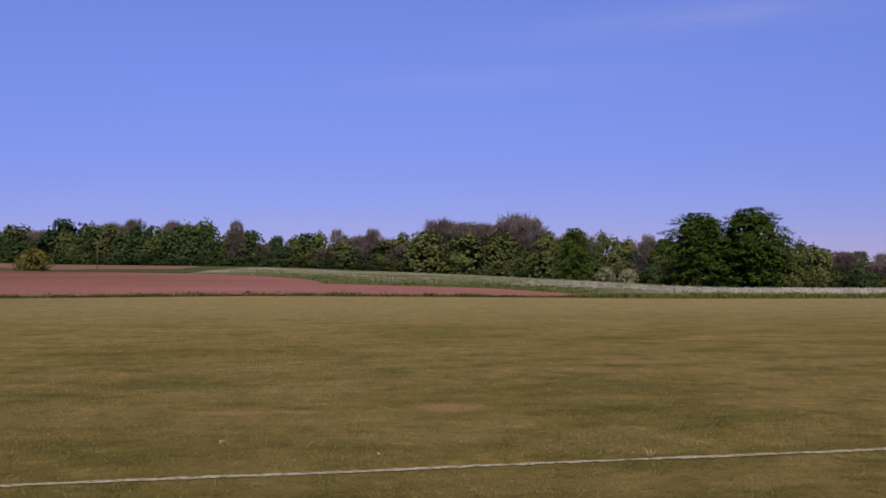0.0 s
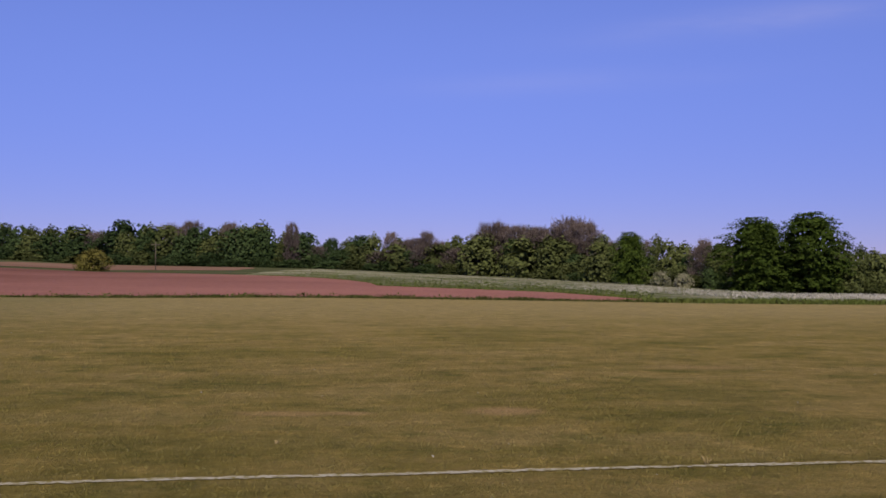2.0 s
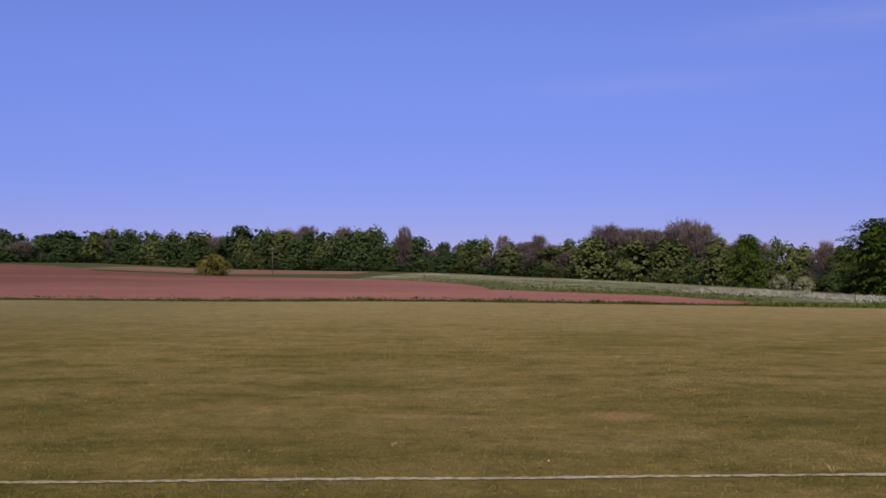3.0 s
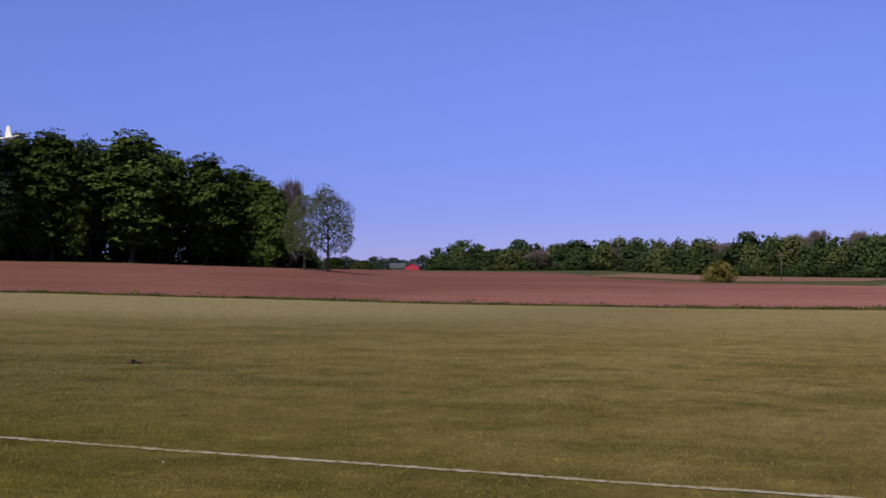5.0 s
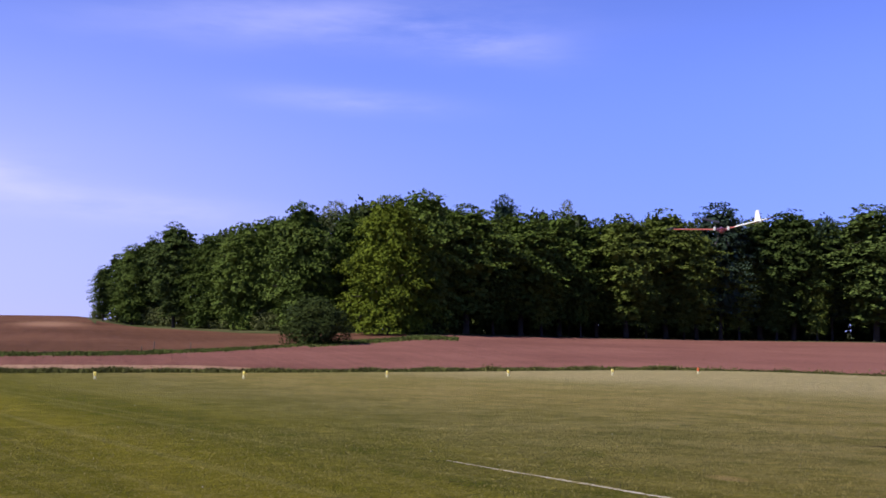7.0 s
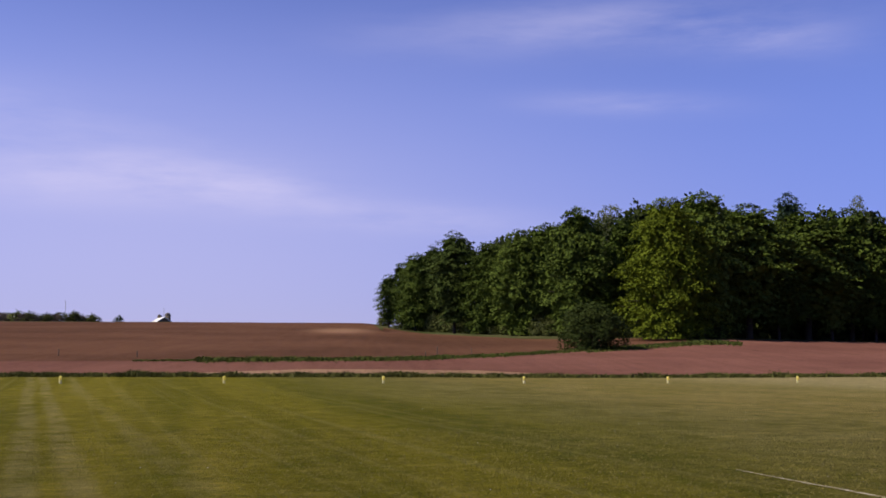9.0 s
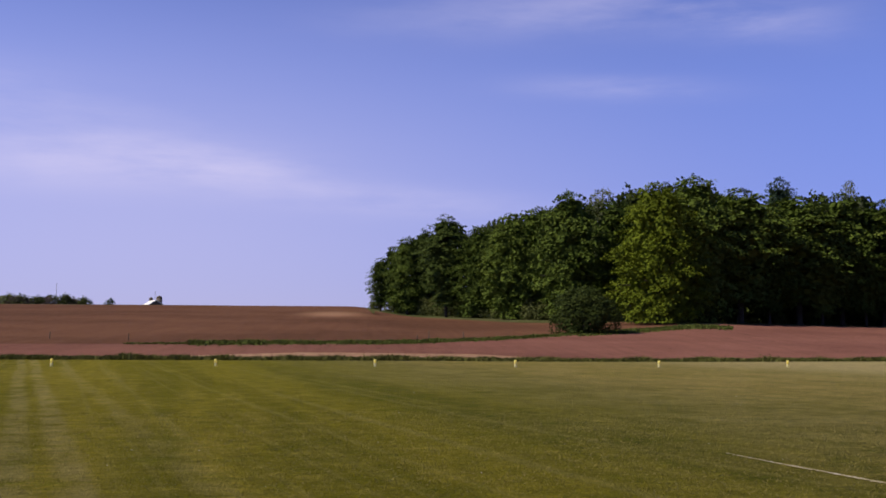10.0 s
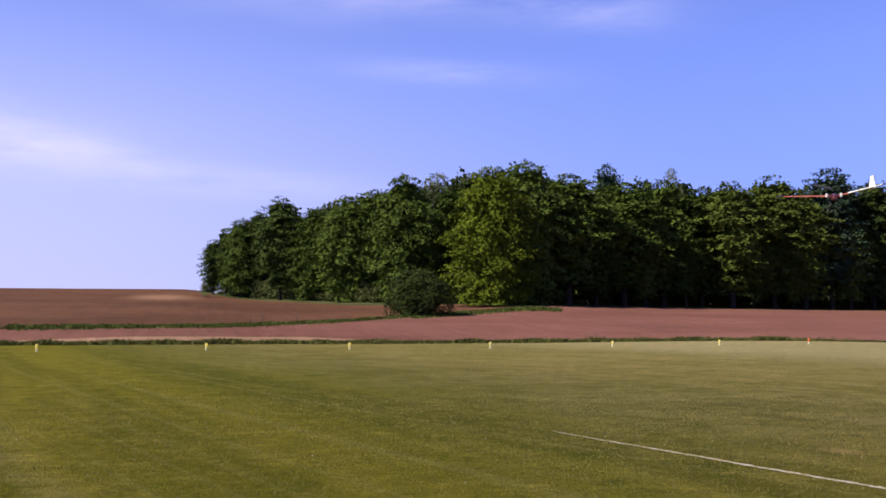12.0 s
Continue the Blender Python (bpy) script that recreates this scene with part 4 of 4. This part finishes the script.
fringe("strip_weeds", 97.5, 101.5, strip_mid, 1300, 0.2, 0.06, 19, STRIP, "thin green weeds at the end of the strip", 0.7, 30)
fringe("meadow_weeds", -34, -7.5, lambda a: edge_dist(a) + 2.5, 22000, 0.42, 0.04, 9, STRIP, "tall green meadow grass", 1.6, 300)
fringe("field_weeds", -6, 70, lambda a: edge_dist(a) + 3.5, 900, 0.24, 0.07, 10, WEED, "scattered dark weeds in the ploughed soil", 2.2, 60, 0.5)
fringe("meadow_weeds", -8, 12.8, lambda a: red_far(a) + 1.2, 7000, 0.2, 0.06, 12, STRIP, "dark green grass along the ploughed field", 0.8, 120)
fringe("meadow_weeds", -8, 11.0, lambda a: red_far(a) + 4, 6000, 0.22, 0.1, 13, STRIP, "uneven green tufts over the meadow", 60, 260)


def clods():
    """Earth clods lying on the ploughed field."""
    rng = np.random.default_rng(61)
    verts, faces = [], []
    for k in range(6000):
        a = rng.uniform(-7.0, 100)
        lo = edge_dist(a) + 1.5
        hi = red_far(a) - 1 if a < 72.5 else strip_mid(min(a, 98)) - 2
        if hi - lo < 1:
            continue
        p = ground_at(a, lo + (hi - lo) * rng.random() ** 1.5)
        r, h = rng.uniform(0.06, 0.2), rng.uniform(0.01, 0.06)
        b = len(verts)
        for q in range(5):
            t = q * math.tau / 5 + rng.uniform(-0.4, 0.4)
            verts.append(p + Vector((math.cos(t) * r, math.sin(t) * r, 0.0)))
        verts.append(p + Vector((rng.uniform(-0.3, 0.3) * r, rng.uniform(-0.3, 0.3) * r, 0.03 + h)))
        faces += [(b + q, b + (q + 1) % 5, b + 5) for q in range(5)]
    return tagged(link_mesh("earth_clods", verts, faces, SOIL), "loose reddish clods on the ploughed field", "soil", "", "stuff")


clods()
heads("meadow_flowers", -34, -2.0, lambda a: edge_dist(a) + 5 + 28 * max(0.0, min(1.0, (a + 12) / 5)), 70, 30000, 0.075, 8, BLOOM, "small white flower heads over the meadow")
heads("meadow_flowers", -8, 11.5, lambda a: red_far(a) + 12, 150, 4500, 0.06, 18, BLOOM, "pale flower heads over the far meadow")


def blades():
    """Short grass blades on the nearest part of the mown field."""
    rng = np.random.default_rng(21)
    n = 130000
    az = rng.uniform(-26, 112, n)
    d = 6.2 + 20.0 * rng.random(n) ** 2.2
    base = np.stack([-np.sin(np.radians(az)) * d, np.cos(np.radians(az)) * d, np.zeros(n)], 1)
    rise = np.interp(az, STEPS, EDGES) * np.clip((d - 10) / 58.0, 0, 1) ** 1.4
    base[:, 2] = rise - 0.004
    ang = rng.uniform(0, math.tau, n)
    side = np.stack([np.cos(ang), np.sin(ang), np.zeros(n)], 1) * (0.002 + 0.00035 * d)[:, None]
    tip = base + np.stack([rng.normal(0, 0.02, n), rng.normal(0, 0.02, n), rng.uniform(0.010, 0.026, n)], 1)
    verts = np.stack([base - side, base + side, tip], 1).reshape(-1, 3)
    ob = link_mesh("grass_blades", verts.tolist(), np.arange(3 * n).reshape(-1, 3).tolist(), BLADE)
    return tagged(ob, "short green and straw-coloured grass blades", "grass", "", "stuff")


blades()


def dandelions():
    """Small pale seed heads dotted over the mown field."""
    rng = np.random.default_rng(33)
    pts = []
    for a, d in zip(rng.uniform(-25, 110, 110), 8 + 30 * rng.random(110)):
        pts.append(ground_at(a, d) + Vector((0, 0, 0.05)))
    v, f = leaves(np.repeat(np.array(pts), 3, 0), np.tile([0, 0, 0.5], (len(pts) * 3, 1)), 0.015, rng, 1.0)
    return tagged(link_mesh("dandelion_heads", v.tolist(), f.tolist(), BLOOM), "small pale dandelion heads in the mown grass", "flowers", "", "stuff")


dandelions()


def dry_weed(x, y, h, seed):
    rng = random.Random(seed)
    root = new("dry_weed")
    root.location = (x, y, 0)
    bm = bmesh.new()
    for k in range(4):
        tip = Vector((rng.uniform(-0.05, 0.05), rng.uniform(-0.05, 0.05), h * rng.uniform(0.5, 1.0)))
        tube(bm, [Vector((0, 0, -0.02)), tip * 0.5 + Vector((rng.uniform(-0.01, 0.01), 0, 0)), tip], [0.006, 0.005, 0.003], 5)
    part("stalk", bm, STRAW, root)
    return tagged(root, "dry straw-coloured weed stalk in the grass", "weed")


STRAW = worn_material("straw", (0.36, 0.27, 0.13), 0.9, 0.1, 30.0, 0.3)
dry_weed(1.69, 9.29, 0.07, 1)
dry_weed(-2.0, 10.1, 0.04, 2)


# ---- field markers ----
def marker(cap, label):
    root = new("field_marker")
    bm = bmesh.new()
    tube(bm, [Vector((0, 0, -0.05)), Vector((0, 0, 0.17)), Vector((0, 0, 0.18))], [0.06, 0.06, 0.05], 10)
    part("base", bm, CREAM, root, "pale yellow plastic sleeve")
    bm = bmesh.new()
    tube(bm, [Vector((0, 0, 0.178)), Vector((0, 0, 0.36)), Vector((0, 0, 0.39))], [0.072, 0.072, 0.045], 10)
    part("cap", bm, cap, root)
    return tagged(root, label, "marker post", "field markers")


marker(ORANGE, "small orange and cream plastic marker post at the mown edge").matrix_world = Matrix.Translation(field_spot(59.5, 54.2))
first = marker(YELLOW, "small yellow and cream plastic marker post at the mown edge")
first.matrix_world = Matrix.Translation(field_spot(59.5, 46.6))
for v in (38.3, 29.7, 20.8, 12.7, 4.15, -4.0):
    copy_thing(first, Matrix.Translation(field_spot(59.5, v)))


# ---- farm beyond the gap, farm over the crest ----
def prism(bm, length, width, wall, ridge):
    """A gabled block along x."""
    prof = [(-width / 2, 0), (width / 2, 0), (width / 2, wall), (0, ridge), (-width / 2, wall)]
    ends = [[bm.verts.new((x, y, z)) for y, z in prof] for x in (-length / 2, length / 2)]
    bm.faces.new(ends[0][::-1])
    bm.faces.new(ends[1])
    for k in range(5):
        bm.faces.new((ends[0][k], ends[0][(k + 1) % 5], ends[1][(k + 1) % 5], ends[1][k]))


def roof(bm, length, width, wall, ridge, thick=0.25, over=0.5):
    """Two sloping roof slabs."""
    for s in (-1, 1):
        lo = Vector((0, s * (width / 2 + over), wall - over * (ridge - wall) / (width / 2)))
        hi = Vector((0, 0, ridge))
        up = Vector((0, 0, thick))
        q = []
        for x in (-length / 2 - over, length / 2 + over):
            q.append([bm.verts.new(p + Vector((x, 0, 0))) for p in (lo, hi, hi + up, lo + up)])
        bm.faces.new(q[0][::-1])
        bm.faces.new(q[1])
        for k in range(4):
            bm.faces.new((q[0][k], q[0][(k + 1) % 4], q[1][(k + 1) % 4], q[1][k]))
    bmesh.ops.recalc_face_normals(bm, faces=bm.faces)


def barn(name, a, d, turn, length, width, wall, ridge, wall_mat, roof_mat, label, drop=0.0):
    root = new(name)
    p = ground_at(a, d)
    root.matrix_world = pose(p.x, p.y, p.z - drop, 0, 0, turn)
    bm = bmesh.new()
    prism(bm, length, width, wall, ridge)
    part("wall", bm, wall_mat, root)
    bm = bmesh.new()
    roof(bm, length, width, wall, ridge)
    part("roof", bm, roof_mat, root, "pale metal roof")
    for x in (-length / 4, length / 4):
        bm = bmesh.new()
        box(bm, (2.2, 0.15, 2.4), (x, -width / 2 - 0.05, 1.25))
        part("door", bm, WOOD, root)
    return tagged(root, label, "barn")


barn("red_barn", 36.0, 470, -66, 4.0, 6.2, 1.9, 3.4, BARN_RED, TIN, "red wooden barn with a grey metal roof")
barn("farm_shed", 36.78, 474, 36, 6.0, 5.0, 1.6, 3.3, TIN, TIN, "low grey metal shed beside the red barn")
barn("white_barn", 100.2, 382, 24, 8, 9, 4.5, 7.3, WOOD, WHITE, "dark barn with a white roof half hidden behind the crest")


def silo(a, d, r, h):
    root = new("silo")
    root.matrix_world = Matrix.Translation(ground_at(a, d) - Vector((0, 0, 1.5)))
    bm = bmesh.new()
    tube(bm, [Vector((0, 0, 0)), Vector((0, 0, h))], [r, r], 18)
    part("wall", bm, WOOD, root)
    bm = bmesh.new()
    tube(bm, [Vector((0, 0, h)), Vector((0, 0, h + r * 0.5)), Vector((0, 0, h + r * 0.9))], [r * 1.03, r * 0.8, r * 0.15], 18)
    part("dome", bm, WOOD, root)
    return tagged(root, "dark round silo beside the barn on the crest", "silo")


silo(99.9, 390, 1.0, 10.2)
silo(100.3, 390, 0.7, 9.9)


def pole(a, d, top, mat, label, arm=True):
    """A pole whose tip stands at an elevation seen from the eye."""
    root = new("utility_pole")
    root.matrix_world = Matrix.Translation(ground_at(a, d)) @ pose(0, 0, 0, 0, 0, a)
    h = EYE + d * math.tan(radians(top)) - height(a, d)
    bm = bmesh.new()
    tube(bm, [Vector((0, 0, -0.5)), Vector((0, 0, h))], [0.08, 0.06], 8)
    part("shaft", bm, mat, root)
    if arm:
        bm = bmesh.new()
        box(bm, (1.8, 0.12, 0.14), (0, -0.14, h - 0.6))
        part("crossarm", bm, mat, root)
    return tagged(root, label, "utility pole")


pole(28.65, 440, 0.85, TIN, "grey utility pole before the far trees")
pole(17.4, 236, 1.2, WOOD, "dark wooden utility pole behind the red field")
pole(104.8, 340, 3.08, TIN, "thin grey mast over the trees on the crest", False)
pole(100.1, 392, 2.8, TIN, "thin grey mast beside the barn on the crest", False)


def fence_post(a, d, h, lean):
    root = new("fence_post")
    root.matrix_world = Matrix.Translation(ground_at(a, d)) @ pose(0, 0, 0, lean, lean * 0.6, a)
    bm = bmesh.new()
    tube(bm, [Vector((0, 0, -0.3)), Vector((0, 0, h - 0.05)), Vector((0, 0, h))], [0.04, 0.036, 0.025], 8)
    part("shaft", bm, WOOD, root)
    return tagged(root, "weathered grey wooden fence post", "fence post", "old fence")


for a, d, h, lean in ((105.0, 97, 0.65, 2), (101.3, 95, 0.6, -2), (86.2, 102.5, 1.0, 3), (84.4, 106, 0.8, -4), (86.8, 101, 0.6, 4)):
    fence_post(a, d, h, lean)


# ---- model aircraft over the field ----
def aerofoil(bm, root_at, tip_at, chord0, chord1, thick):
    """A tapered wing half; the chord runs along y."""
    prof = [(0.0, 0.0), (0.08, 0.55), (0.3, 1.0), (0.65, 0.6), (1.0, 0.05), (0.65, -0.2), (0.25, -0.35)]
    rings = []
    for p, c, th in ((root_at, chord0, thick), (tip_at, chord1, thick * 0.7)):
        rings.append([bm.verts.new((p[0], p[1] + (q - 0.4) * c, p[2] + z * th)) for q, z in prof])
    n = len(prof)
    for k in range(n):
        bm.faces.new((rings[0][k], rings[0][(k + 1) % n], rings[1][(k + 1) % n], rings[1][k]))
    bm.faces.new(rings[0][::-1])
    bm.faces.new(rings[1])
    bmesh.ops.recalc_face_normals(bm, faces=bm.faces)


def aircraft(a, el, d, size):
    root = new("model_aircraft")
    at = spot(a, d * math.cos(radians(el)), EYE + d * math.sin(radians(el)))
    root.matrix_world = Matrix.Translation(at) @ pose(0, 0, 0, 8, 0, a) @ Matrix.Scale(size, 4)
    bm = bmesh.new()
    tube(bm, [Vector((0, -0.34, 0.0)), Vector((0, -0.28, 0.0)), Vector((0, -0.1, 0.01)), Vector((0, 0.2, 0.02)), Vector((0, 0.95, 0.05))], [0.02, 0.045, 0.06, 0.055, 0.018], 12)
    part("fuselage", bm, DARK_RED, root, "dark red slender fuselage")
    bm = bmesh.new()
    box(bm, (0.20, 0.3, 0.06), (0, -0.14, 0.03), None, 0.02)
    part("cabin", bm, DARK_RED, root, "dark wide cabin")
    for s in (-1, 1):
        bm = bmesh.new()
        box(bm, (0.045, 0.2, 0.075), (s * 0.13, -0.16, 0.055), pose(0, 0, 0, 0, -8 * s, 0), 0.012)
        part("fairing", bm, WHITE, root, "white fairing")
        bm = bmesh.new()
        aerofoil(bm, (s * 0.06, 0, 0.03), (s * 0.93, 0.02, 0.03 + (0.19 if s > 0 else 0.03)), 0.2, 0.13, 0.022)
        wing = part("wing", bm, RED, root, "red slender wing half")
        if s > 0:
            bm = bmesh.new()
            aerofoil(bm, (s * 0.25, -0.045, 0.05 + (0.03 if s > 0 else 0)), (s * 0.9, -0.03, 0.05 + (0.175 if s > 0 else 0.025)), 0.1, 0.07, 0.016)
            part("stripe", bm, WHITE, wing, "white top stripe")
        bm = bmesh.new()
        tip = Vector((s * 0.95, -0.03, 0.05 + (0.19 if s > 0 else 0.03)))
        tube(bm, [tip + Vector((0, -0.07, 0)), tip + Vector((0, 0, 0)), tip + Vector((0, 0.06, 0))], [0.014, 0.03, 0.02], 10)
        motor = part("motor", bm, DARK, root, "small dark tip motor")
        bm = bmesh.new()
        for r in (-1, 1):
            box(bm, (0.09, 0.006, 0.02), tip + Vector((r * 0.05, -0.075, 0.012 * r)), pose(0, 0, 0, 18 * r, 0, 0))
        part("propeller", bm, DARK, motor)
    bm = bmesh.new()
    lo = [bm.verts.new((0.6 + x, -0.009, 0.12 + 0.21 * x + z)) for x, z in ((0.0, 0.0), (0.17, 0.0), (0.12, 0.25), (0.05, 0.25))]
    hi = [bm.verts.new((v.co.x, 0.009, v.co.z)) for v in lo]
    bm.faces.new(lo)
    bm.faces.new(hi[::-1])
    for k in range(4):
        bm.faces.new((lo[k], lo[(k + 1) % 4], hi[(k + 1) % 4], hi[k]))
    bmesh.ops.recalc_face_normals(bm, faces=bm.faces)
    bmesh.ops.rotate(bm, verts=bm.verts, cent=(0.68, 0, 0.2), matrix=Matrix.Rotation(radians(-42), 3, "Z"))
    part("fin", bm, WHITE, root, "white upright fin")
    bm = bmesh.new()
    box(bm, (0.34, 0.16, 0.016), (-0.2, 0.78, 0.2), pose(0, 0, 0, 12, 14, 0), 0.006)
    part("tailplane", bm, DARK, root, "dark tailplane")
    for s in (-1, 1):
        bm = bmesh.new()
        tube(bm, [Vector((s * 0.04, -0.08, -0.04)), Vector((s * 0.11, -0.1, -0.24))], [0.008, 0.008], 6)
        leg = part("landing_leg", bm, DARK, root)
        bm = bmesh.new()
        tube(bm, [Vector((s * 0.10, -0.1, -0.25)), Vector((s * 0.13, -0.1, -0.25))], [0.04, 0.04], 12)
        part("wheel", bm, DARK, leg)
    return tagged(root, "small red and white model aircraft in flight", "model aircraft")


aircraft(57.5, 6.35, 19.3, 0.86)
